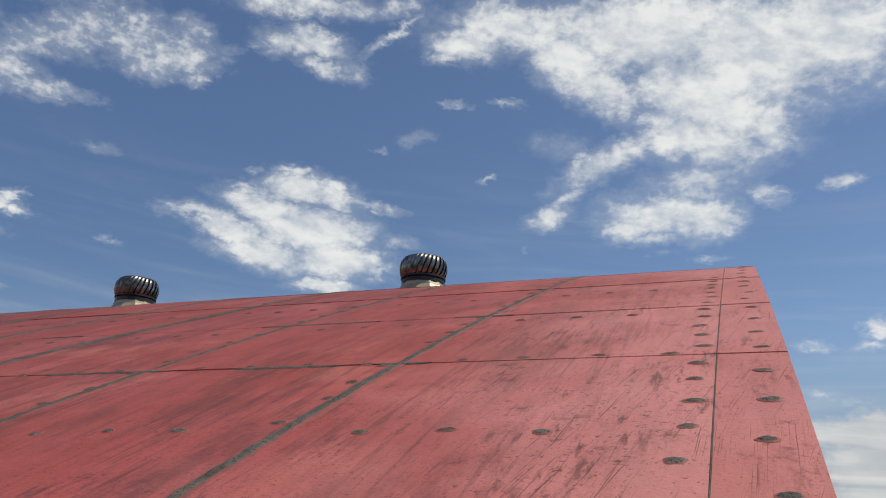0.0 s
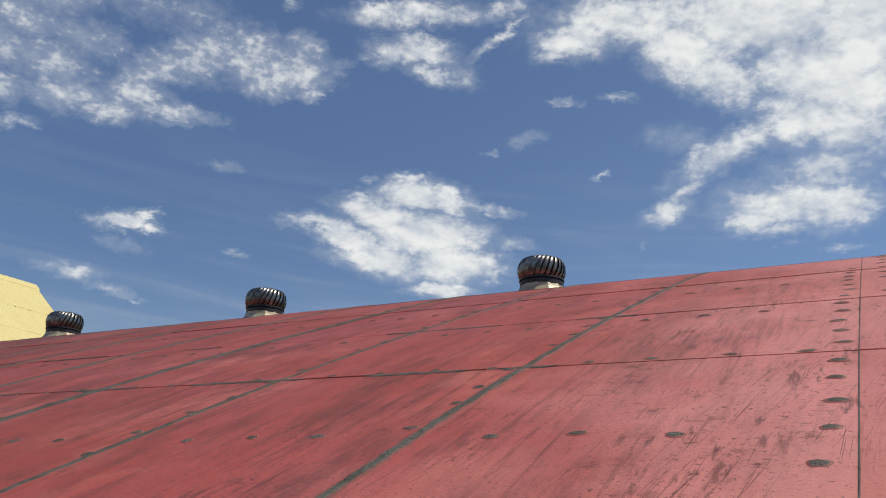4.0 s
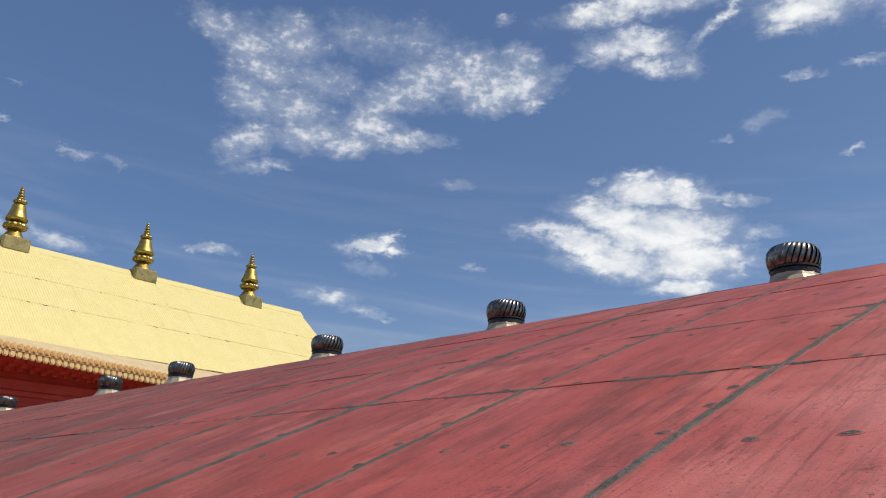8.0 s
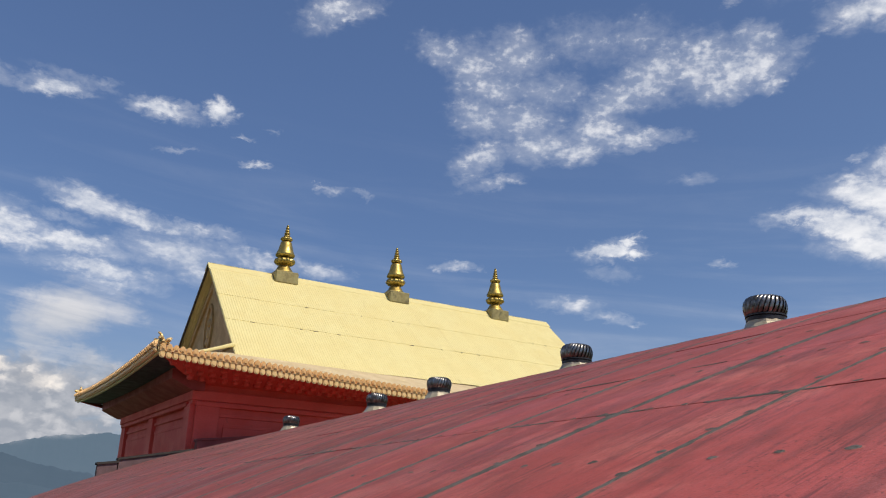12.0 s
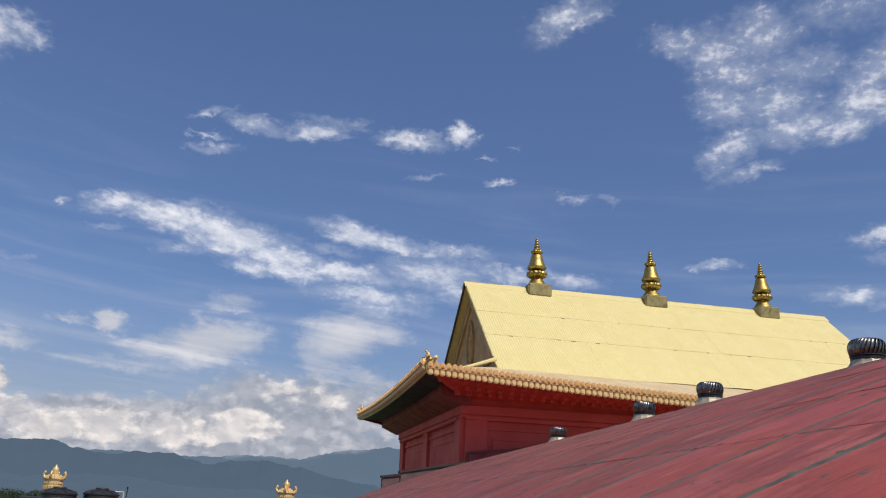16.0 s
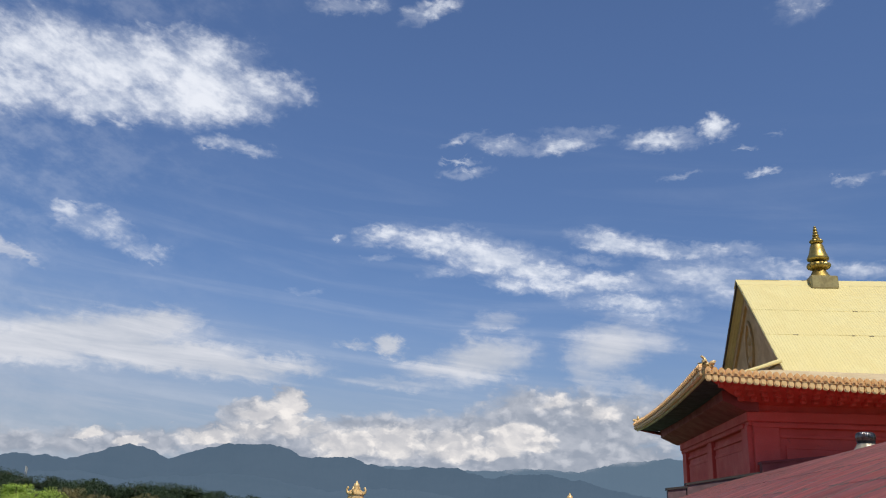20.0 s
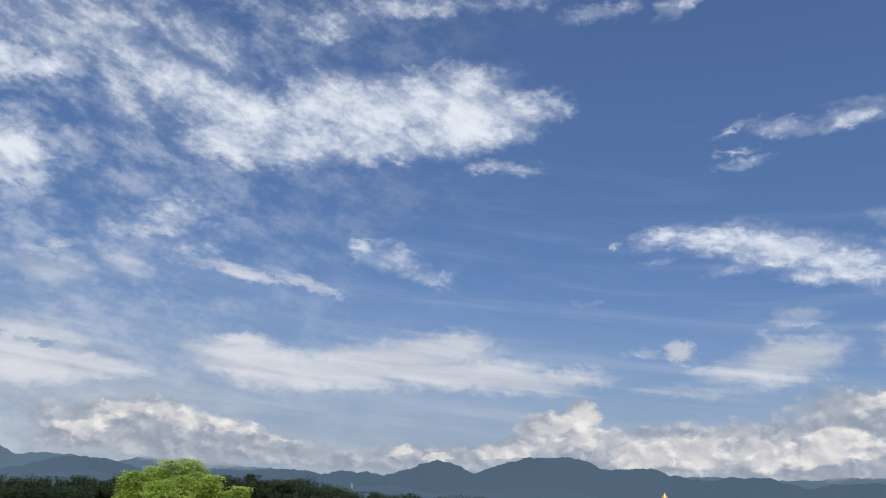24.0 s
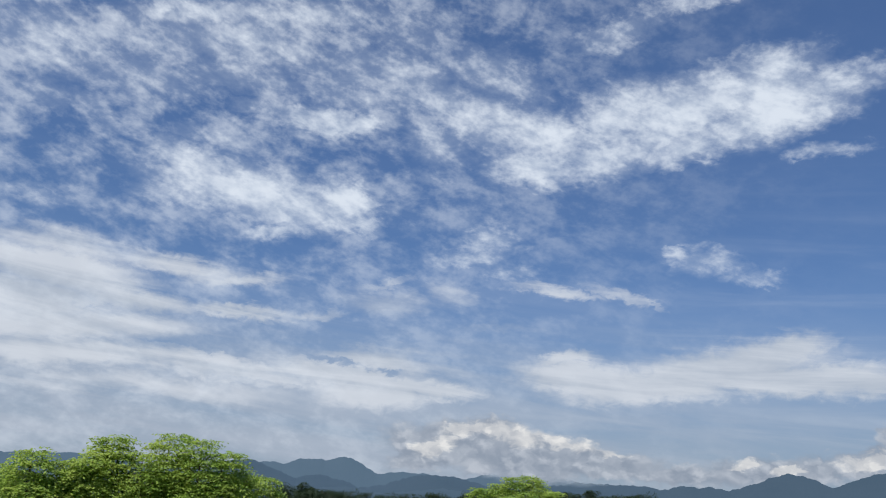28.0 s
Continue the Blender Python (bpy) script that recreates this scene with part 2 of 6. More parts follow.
# mottled
mottled(129.1, 26.4, 3.77, 2.04, 11, 0.95)
mottled(124.1, 26.7, 5.92, 2.12, 9, 1)
mottled(119.3, 28.2, 4.36, 1.62, 7, 0.95)
mottled(118.8, 25.7, 4.70, 1.39, 9, 1)
mottled(114.6, 27.5, 2.86, 1.31, -4, 0.85)
mottled(111.3, 27.7, 1.86, 0.76, -15, 0.6)
mottled(124.3, 24.5, 4.37, 0.99, 13, 0.8)
mottled(115.2, 23.3, 2.59, 0.45, 3, 0.7)
mottled(123.1, 16.6, 2.45, 0.87, 2, 0.6)
mottled(125.0, 17.0, 1.37, 0.50, -10, 0.6)
mottled(120.1, 15.6, 2.17, 0.52, -1, 0.5)
mottled(149.3, 27.2, 4.73, 1.88, -3, 0.55)
mottled(145.2, 28.3, 4.72, 2.11, -4, 0.68)
mottled(141.9, 27.3, 4.15, 1.45, -6, 0.75)
mottled(138.3, 29.2, 4.29, 1.86, -16, 0.62)
mottled(138.9, 26.1, 5.01, 1.86, -13, 0.75)
mottled(134.8, 25.3, 4.42, 1.70, -9, 0.85)
mottled(142.5, 24.6, 2.92, 1.46, -17, 0.6)
mottled(142.5, 22.4, 1.82, 0.55, -8, 0.5)
mottled(134.8, 23.1, 3.99, 1.13, -1, 0.95)
mottled(130.4, 23.7, 4.56, 1.34, 7, 0.95)
mottled(129.4, 25.7, 4.64, 1.52, 7, 0.85)
mottled(125.5, 25.8, 4.27, 1.73, 14, 0.95)
mottled(121.8, 27.2, 3.88, 1.74, 17, 1)
mottled(118.3, 27.4, 4.37, 2.10, 2, 1)
mottled(117.9, 29.3, 2.64, 0.95, -11, 0.85)
mottled(115.6, 26.0, 3.02, 0.96, 6, 0.85)
mottled(112.2, 27.6, 2.16, 1.14, -9, 0.55)
mottled(123.7, 24.2, 3.83, 0.85, 12, 0.95)
mottled(128.0, 28.2, 3.02, 0.94, 7, 0.55)
mottled(115.0, 23.4, 2.55, 0.39, 0, 0.55)
mottled(128.9, 32.2, 3.95, 1.02, 14, 0.6)
mottled(130.1, 31.3, 2.61, 0.66, 12, 0.55)
mottled(123.2, 33.9, 5.44, 0.65, 4, 0.5)
mottled(115.1, 34.2, 3.63, 0.51, 1, 0.42)
mottled(149.5, 25.2, 2.36, 0.75, 11, 1)
mottled(149.6, 28.5, 3.11, 0.83, 12, 0.6)
mottled(149.1, 20.1, 2.29, 1.72, -18, 0.95)
mottled(147.4, 18.7, 1.35, 0.87, -29, 0.8)
mottled(144.3, 18.7, 1.40, 0.54, -19, 0.42)
mottled(138.5, 18.1, 2.06, 1.05, 9, 0.75)
mottled(140.0, 16.9, 2.92, 0.82, 9, 0.65)
mottled(136.3, 17.5, 1.52, 0.45, 8, 0.42)
mottled(136.1, 16.0, 2.27, 0.45, -2, 0.52)
mottled(136.8, 15.5, 3.00, 0.38, -4, 0.4)
mottled(123.8, 16.5, 2.25, 0.79, 0, 0.62)
mottled(121.8, 16.5, 1.64, 0.55, -6, 0.55)
mottled(123.9, 17.5, 1.23, 0.39, 4, 0.42)
mottled(119.7, 15.6, 2.04, 0.32, 8, 0.38)
mottled(170.4, 26.9, 5.58, 2.06, 6, 0.65)
mottled(164.0, 28.9, 6.19, 2.12, 6, 0.6)
mottled(157.2, 29.9, 6.26, 2.18, 5, 0.75)
mottled(160.4, 31.2, 6.16, 0.88, 11, 0.8)
mottled(152.8, 32.1, 5.24, 1.27, 8, 0.75)
mottled(149.8, 29.5, 5.66, 1.49, 6, 0.52)
mottled(164.6, 26.2, 5.65, 1.43, 3, 0.55)
mottled(171.0, 23.5, 3.03, 1.21, 5, 0.48)
mottled(166.7, 23.2, 3.55, 0.73, -22, 0.5)
mottled(158.0, 27.2, 6.09, 1.11, 1, 0.55)
mottled(145.6, 31.8, 5.29, 2.24, -12, 0.48)
mottled(142.6, 27.9, 3.06, 1.14, -5, 0.6)
mottled(151.5, 25.3, 3.37, 0.84, 2, 0.98)
mottled(155.3, 25.4, 2.88, 0.57, -1, 0.6)
mottled(156.1, 19.9, 6.72, 1.72, -4, 1)
mottled(159.5, 21.3, 4.24, 1.13, -10, 0.85)
mottled(152.0, 19.3, 4.46, 1.55, -3, 1)
mottled(149.5, 19.5, 2.45, 1.37, -18, 0.85)
mottled(161.4, 19.0, 2.62, 0.93, 0, 0.75)
mottled(153.4, 17.5, 3.58, 0.58, 7, 0.8)
mottled(159.0, 23.1, 3.92, 0.75, -5, 0.5)
mottled(164.6, 22.2, 2.55, 0.51, -18, 0.48)
mottled(169.7, 17.2, 1.98, 0.70, -4, 0.55)
mottled(167.3, 17.4, 2.06, 0.43, 11, 0.45)
# veil
veil(-7.6, 6.3, 2.82, 0.94, 3, 0.95)
veil(-7.6, 4.2, 2.75, 1.98, 0, 0.9)
veil(102.5, 11.1, 1.10, 0.66, -8, 0.9)
veil(105.2, 11.0, 1.42, 0.29, 2, 0.5)
veil(99.5, 9.7, 2.60, 0.75, 6, 0.6)
veil(96.1, 10.2, 3.44, 1.22, 5, 0.85)
veil(94.5, 13.0, 2.16, 0.62, 5, 0.45)
veil(87.2, 11.3, 3.18, 1.64, 18, 0.75)
veil(88.7, 9.6, 1.97, 1.08, -16, 0.6)
veil(86.2, 9.0, 3.53, 0.69, -21, 0.5)
veil(84.4, 11.8, 2.00, 1.09, 3, 0.5)
veil(101.9, 8.5, 4.34, 0.51, 2, 0.45)
veil(125.4, 8.8, 4.45, 1.12, 11, 0.95)
veil(120.9, 10.0, 3.08, 1.09, 13, 0.9)
veil(117.9, 10.9, 1.07, 0.52, 23, 0.7)
veil(118.6, 9.0, 6.35, 0.95, 2, 0.95)
veil(113.5, 8.6, 4.09, 0.82, -3, 0.85)
veil(109.0, 9.4, 2.30, 0.46, 5, 0.5)
veil(110.4, 7.9, 2.27, 0.38, 0, 0.5)
veil(133.2, 14.8, 3.09, 0.38, -5, 0.5)
veil(128.9, 14.5, 2.97, 0.35, -20, 0.42)
veil(127.0, 13.8, 1.39, 0.23, -27, 0.4)
veil(132.6, 10.1, 2.25, 0.45, 9, 0.75)
veil(131.7, 8.8, 4.15, 0.98, -3, 0.95)
veil(127.4, 8.3, 5.78, 0.95, 1, 1)
veil(122.1, 9.6, 5.52, 1.35, 7, 0.95)
veil(118.5, 10.6, 2.38, 0.97, 18, 0.85)
veil(115.7, 8.8, 5.49, 0.77, 0, 0.85)
veil(110.2, 9.0, 4.24, 0.53, 2, 0.7)
veil(114.1, 7.9, 3.49, 0.23, -5, 0.5)
veil(145.2, 7.4, 4.14, 0.97, 4, 0.9)
veil(141.2, 7.5, 2.71, 0.53, 3, 0.85)
veil(145.6, 9.4, 4.19, 1.04, -1, 0.75)
veil(140.9, 9.3, 2.77, 0.72, -3, 0.42)
veil(145.7, 13.3, 3.96, 1.06, 1, 0.48)
veil(141.0, 14.1, 2.14, 0.91, -7, 0.35)
veil(137.7, 12.0, 3.63, 0.52, 2, 0.38)
veil(167.1, 14.7, 4.74, 0.89, -2, 0.6)
veil(167.4, 12.8, 5.67, 1.24, -3, 0.95)
veil(168.5, 11.2, 5.17, 1.40, 4, 0.95)
veil(163.1, 11.8, 4.23, 0.91, -4, 0.9)
veil(159.5, 14.4, 4.09, 0.68, -2, 0.65)
veil(156.0, 13.9, 3.44, 0.46, 4, 0.6)
veil(166.8, 9.7, 7.23, 1.06, 3, 0.9)
veil(155.7, 11.8, 4.17, 0.46, 3, 0.75)
veil(150.4, 12.2, 3.54, 0.35, 5, 0.5)
veil(145.8, 14.7, 2.42, 0.31, 14, 0.38)
veil(164.9, 8.1, 8.38, 0.89, 2, 0.8)
veil(156.0, 8.0, 5.57, 0.74, -3, 0.85)
veil(148.4, 8.3, 4.66, 0.84, -1, 0.9)
veil(144.4, 7.8, 3.91, 0.57, 1, 0.85)
veil(150.0, 8.9, 4.65, 0.46, -3, 0.5)
veil(161.1, 6.2, 8.70, 0.72, 1, 0.6)
# gaps
gaps(148.5, 9.2, 2.74, 0.19, -9, 0.8)
gaps(144.9, 8.7, 0.98, 0.15, -1, 0.7)
gaps(158.7, 9.0, 3.28, 0.15, -2, 0.6)
gaps(165.4, 11.0, 1.15, 0.14, 8, 0.5)
gaps(153.3, 7.4, 3.02, 0.15, -3, 0.45)
# cumulus
cumulus(102.4, 4.4, 11.54, 1.43, 5, 0.85)
cumulus(89.5, 6.0, 6.93, 2.07, 4, 0.72)
cumulus(110.5, 4.8, 2.51, 1.36, 6, 0.9)
cumulus(109.1, 6.3, 1.12, 1.06, 28, 0.95)
cumulus(93.1, 6.8, 2.67, 1.51, 4, 0.6)
cumulus(84.5, 6.4, 2.33, 1.89, 3, 0.5)
cumulus(109.2, 6.3, 1.12, 0.98, 25, 0.95)
cumulus(111.2, 5.4, 1.85, 0.89, 4, 0.85)
cumulus(113.9, 3.8, 2.15, 0.79, 4, 0.85)
cumulus(119.8, 3.3, 7.35, 0.91, 5, 0.6)
cumulus(136.5, 3.8, 6.70, 1.27, -4, 0.95)
cumulus(138.4, 4.7, 2.75, 0.93, 5, 0.9)
cumulus(131.4, 3.3, 5.13, 0.90, -1, 0.75)
cumulus(142.5, 3.1, 2.25, 0.86, 5, 0.65)
cumulus(125.7, 2.9, 4.15, 0.51, -1, 0.65)
cumulus(96.8, 3.4, 8.40, 0.73, 4, 0.9)
cumulus(88.2, 4.0, 5.34, 1.04, 3, 0.8)
cumulus(103.9, 3.2, 5.48, 0.63, 1, 0.85)
# lit
lit(109.0, 6.5, 1.02, 0.78, 28, 1)
lit(110.6, 5.6, 1.10, 0.62, 6, 0.9)
lit(111.0, 4.5, 1.86, 0.61, 6, 0.75)
lit(108.2, 5.0, 1.95, 0.76, 6, 0.8)
lit(105.1, 4.2, 2.03, 0.77, 5, 0.9)
lit(101.7, 4.6, 2.11, 0.93, 5, 1)
lit(97.7, 4.5, 2.19, 0.88, 4, 1)
lit(93.1, 5.2, 2.27, 0.82, 4, 1)
lit(95.0, 4.1, 1.86, 0.44, 4, 0.8)
lit(88.1, 7.2, 1.94, 0.76, 4, 0.55)
lit(90.8, 7.6, 1.55, 0.53, 4, 0.55)
lit(109.1, 6.4, 0.97, 0.76, 25, 1)
lit(111.0, 5.6, 1.26, 0.52, 5, 0.8)
lit(113.9, 4.0, 1.65, 0.51, 4, 0.95)
lit(121.5, 3.7, 0.73, 0.27, 0, 1)
lit(118.8, 3.4, 0.81, 0.32, 5, 1)
lit(139.1, 5.1, 1.71, 0.46, 5, 1)
lit(136.3, 4.9, 2.14, 0.61, -5, 1)
lit(134.2, 5.3, 1.26, 0.62, 5, 1)
lit(132.3, 4.7, 2.23, 0.47, -15, 1)
lit(130.0, 4.1, 1.31, 0.29, -11, 0.8)
lit(141.3, 3.9, 1.62, 0.50, 21, 0.8)
lit(121.4, 3.8, 0.77, 0.30, 3, 1)
lit(118.7, 3.5, 0.84, 0.26, 3, 1)


def wturned(along, across, tilt, detail, rough, twist, shift):
    """Noise drawn out along a line that tilts by some degrees; along and across: cells to the degree."""
    m = WN.new("ShaderNodeMapping")
    m.vector_type = "TEXTURE"
    m.inputs["Rotation"].default_value = (0, 0, radians(tilt))
    m.inputs["Scale"].default_value = (1 / along, 1 / across, 1)
    m.inputs["Location"].default_value = (shift, shift * 0.6, 0)
    WL.new(flat.outputs[0], m.inputs[0])
    n = WN.new("ShaderNodeTexNoise")
    n.inputs["Scale"].default_value, n.inputs["Detail"].default_value = 1.0, detail
    n.inputs["Roughness"].default_value, n.inputs["Distortion"].default_value = rough, twist
    WL.new(m.outputs[0], n.inputs["Vector"])
    return n.outputs[0]


def blend(*pairs):
    """Weighted sum of textures."""
    total = None
    for tex, weight in pairs:
        v = wmath("MULTIPLY", tex, weight)
        total = v if total is None else wmath("ADD", total, v)
    return total


grain = wnoise(0.24, 1.6, 8, 0.56, 0.25, 5.0)
ripple = wnoise(0.75, 1.6, 6, 0.56, 0.15, 11.0)
crumbs = wnoise(1.8, 1.5, 4, 0.55, 0.1, 19.0)
fibres = wturned(0.22, 1.05, -10, 7, 0.57, 0.3, 23.0)
rolls = wturned(0.42, 1.0, -20, 6, 0.55, 0.2, 37.0)
bands = wturned(0.055, 0.60, -4, 8, 0.55, 0.6, 47.0)
broken = blend((grain, 0.50), (ripple, 0.36), (crumbs, 0.14))
granular = blend((grain, 0.22), (ripple, 0.46), (crumbs, 0.32))
fibrous = blend((fibres, 0.50), (ripple, 0.28), (crumbs, 0.22))
mackerel = blend((grain, 0.40), (rolls, 0.38), (crumbs, 0.22))
layered = blend((bands, 0.76), (grain, 0.16), (fibres, 0.08))


def billows(base):
    """Rounded heads: the inverse of a smooth cell distance."""
    m = WN.new("ShaderNodeMapping")
    m.inputs["Scale"].default_value = (0.62, 0.88, 1)
    WL.new(base, m.inputs[0])
    v = WN.new("ShaderNodeTexVoronoi")
    v.voronoi_dimensions, v.feature = "2D", "SMOOTH_F1"
    v.inputs["Scale"].default_value, v.inputs["Detail"].default_value = 1.0, 3.5
    v.inputs["Roughness"].default_value, v.inputs["Smoothness"].default_value = 0.5, 0.6
    WL.new(m.outputs[0], v.inputs["Vector"])
    return wrange(v.outputs["Distance"], 0.0, 0.75, 0.76, 0.26, False)


gentle = WN.new("ShaderNodeMix")
gentle.data_type, gentle.factor_mode = "VECTOR", "UNIFORM"
gentle.inputs["Factor"].default_value = 0.4
WL.new(flat.outputs[0], gentle.inputs[4])
WL.new(warp.outputs[0], gentle.inputs[5])
lift = WN.new("ShaderNodeVectorMath")
lift.operation = "ADD"
WL.new(gentle.outputs[1], lift.inputs[0])
lift.inputs[1].default_value = (0.25, 0.42, 0)
puff = blend((wnoise(0.50, 1.25, 7, 0.50, 0.25, 31.0, gentle.outputs[1]), 0.55), (billows(gentle.outputs[1]), 0.45))
puff_above = blend((wnoise(0.50, 1.25, 7, 0.50, 0.25, 31.0, lift.outputs[0]), 0.55), (billows(lift.outputs[0]), 0.45))


def density(mask, tex, weight, a, b):
    body = wrange(wmath("ADD", mask, wmath("MULTIPLY_ADD", tex, weight, -0.5 * weight)), a, b, 0.0, 1.0)
    return wmath("MULTIPLY", body, wrange(mask, 0.0, 0.30, 0.0, 1.0))


def layer(mask, tex, weight, a, b, halo):
    """A cloud's body and the thin fringe round it."""
    return wmath("MAXIMUM", density(mask, tex, weight, a, b), wmath("MULTIPLY", density(mask, tex, 0.9, 0.04, 0.95), halo))


d_high = layer(high.total, broken, 1.5, 0.30, 0.98, 0.42)
d_ripple = wmath("MULTIPLY", layer(rippled.total, granular, 2.6, 0.28, 1.25, 0.42), 0.86)
d_streak = layer(streaks.total, fibrous, 2.0, 0.24, 1.15, 0.46)
d_mottle = wmath("MULTIPLY", layer(mottled.total, mackerel, 2.1, 0.08, 1.10, 0.58), 0.96)
cut = wmath("SUBTRACT", veil.total, wmath("MULTIPLY", density(gaps.total, ripple, 1.2, 0.10, 1.0), 0.45))
d_veil = wmath("MULTIPLY", density(cut, layered, 1.1, 0.10, 0.78), 0.92)
d_cum = density(cumulus.total, puff, 0.9, 0.06, 0.42)
d_lit = density(lit.total, puff, 1.0, 0.16, 0.62)
# milky veil low over the hills, thickest to the south-west
thin = wmath("MULTIPLY", wrange(bands, 0.42, 0.75, 0.0, 0.17), wrange(height, 30.0, 3.0, 0.0, 1.0))
milk = wmath("MULTIPLY", wrange(height, 17.0, 3.0, 0.0, 0.92), wmath("MULTIPLY", wrange(bearing, -75.0, -165.0, 0.35, 1.0), wrange(layered, 0.30, 0.60, 0.50, 1.0)))
# a torn sheet of thin cloud over the south-west
sheet = wmath("MULTIPLY", wrange(blend((grain, 0.6), (rolls, 0.25), (crumbs, 0.15)), 0.41, 0.64, 0.0, 0.62), wmath("MULTIPLY", wrange(bearing, -108.0, -160.0, 0.0, 1.0), wrange(height, 8.0, 30.0, 0.55, 1.0)))
thin = wmath("MAXIMUM", thin, sheet)
cover = wmath("MAXIMUM", wmath("MAXIMUM", d_high, d_ripple), wmath("MAXIMUM", wmath("MAXIMUM", d_streak, d_mottle), thin))
cover = wmath("MULTIPLY", cover, wrange(grain, 0.30, 0.62, 0.80, 0.98))

# pale air towards the horizon
air = WN.new("ShaderNodeMix")
air.data_type = "RGBA"
WL.new(wrange(height, 14.0, -1.0, 0.0, 0.75), air.inputs["Factor"])
tone = WN.new("ShaderNodeMix")
tone.data_type, tone.blend_type = "RGBA", "MULTIPLY"
tone.inputs["Factor"].default_value = 1.0
WL.new(sky.outputs[0], tone.inputs["A"])
deep = WN.new("ShaderNodeMix")
deep.data_type = "RGBA"
WL.new(wrange(height, 4.0, 36.0, 0.0, 1.0), deep.inputs["Factor"])
deep.inputs["A"].default_value, deep.inputs["B"].default_value = (0.72, 0.81, 0.96, 1), (1.03, 1.13, 1.33, 1)
sunward = WN.new("ShaderNodeMix")
sunward.data_type = "RGBA"
WL.new(wrange(bearing, -75.0, 5.0, 0.0, 1.0), sunward.inputs["Factor"])
WL.new(deep.outputs["Result"], sunward.inputs["A"])
sunward.inputs["B"].default_value = (1.00, 1.06, 1.18, 1)
WL.new(sunward.outputs["Result"], tone.inputs["B"])
WL.new(tone.outputs["Result"], air.inputs["A"])
air.inputs["B"].default_value = (1.5, 2.2, 3.2, 1)



def wmix(factor, a, b):
    """Two colours (or colour outputs), mixed."""
    n = WN.new("ShaderNodeMix")
    n.data_type = "RGBA"
    if isinstance(factor, (int, float)):
        n.inputs["Factor"].default_value = factor
    else:
        WL.new(factor, n.inputs["Factor"])
    for sock, v in (("A", a), ("B", b)):
        if isinstance(v, tuple):
            n.inputs[sock].default_value = (*v, 1)
        else:
            WL.new(v, n.inputs[sock])
    return n.outputs["Result"]


hazy = wmix(milk, air.outputs["Result"], (4.8, 5.2, 6.1))
veiled = wmix(d_veil, hazy, wmix(wrange(layered, 0.36, 0.62, 0.0, 1.0), (5.4, 5.8, 6.6), (7.7, 7.8, 8.3)))
white = wmix(wrange(blend((broken, 0.6), (rolls, 0.4)), 0.38, 0.60, 0.0, 1.0), (6.2, 6.8, 8.0), (9.0, 9.3, 10.0))
clouded = wmix(cover, veiled, white)
relief = wrange(wmath("MULTIPLY_ADD", wmath("SUBTRACT", puff, puff_above), 2.0, puff), 0.08, 0.92, 0.0, 1.0)
bright = wmix(relief, (5.9, 5.9, 6.2), (9.8, 9.3, 8.9))
heap = wmix(d_lit, wmix(relief, (3.3, 3.7, 4.5), (5.9, 6.1, 6.7)), bright)
heaped = wmix(wmath("MULTIPLY", d_cum, 0.96), clouded, heap)
back, wout = WN.new("ShaderNodeBackground"), WN.new("ShaderNodeOutputWorld")
back.inputs["Strength"].default_value = 0.090
WL.new(heaped, back.inputs[0])
WL.new(back.outputs[0], wout.inputs[0])

sun_data = bpy.data.lights.new("sun", "SUN")
sun_data.energy, sun_data.angle, sun_data.color = 3.5, radians(0.53), (1.0, 0.95, 0.87)
sun = new("sun", sun_data)
sun.matrix_world = look(SUN_DIR * math.cos(radians(SUN_EL)) * 50 + Vector((0, 0, math.sin(radians(SUN_EL)) * 50)), (0, 0, 0))

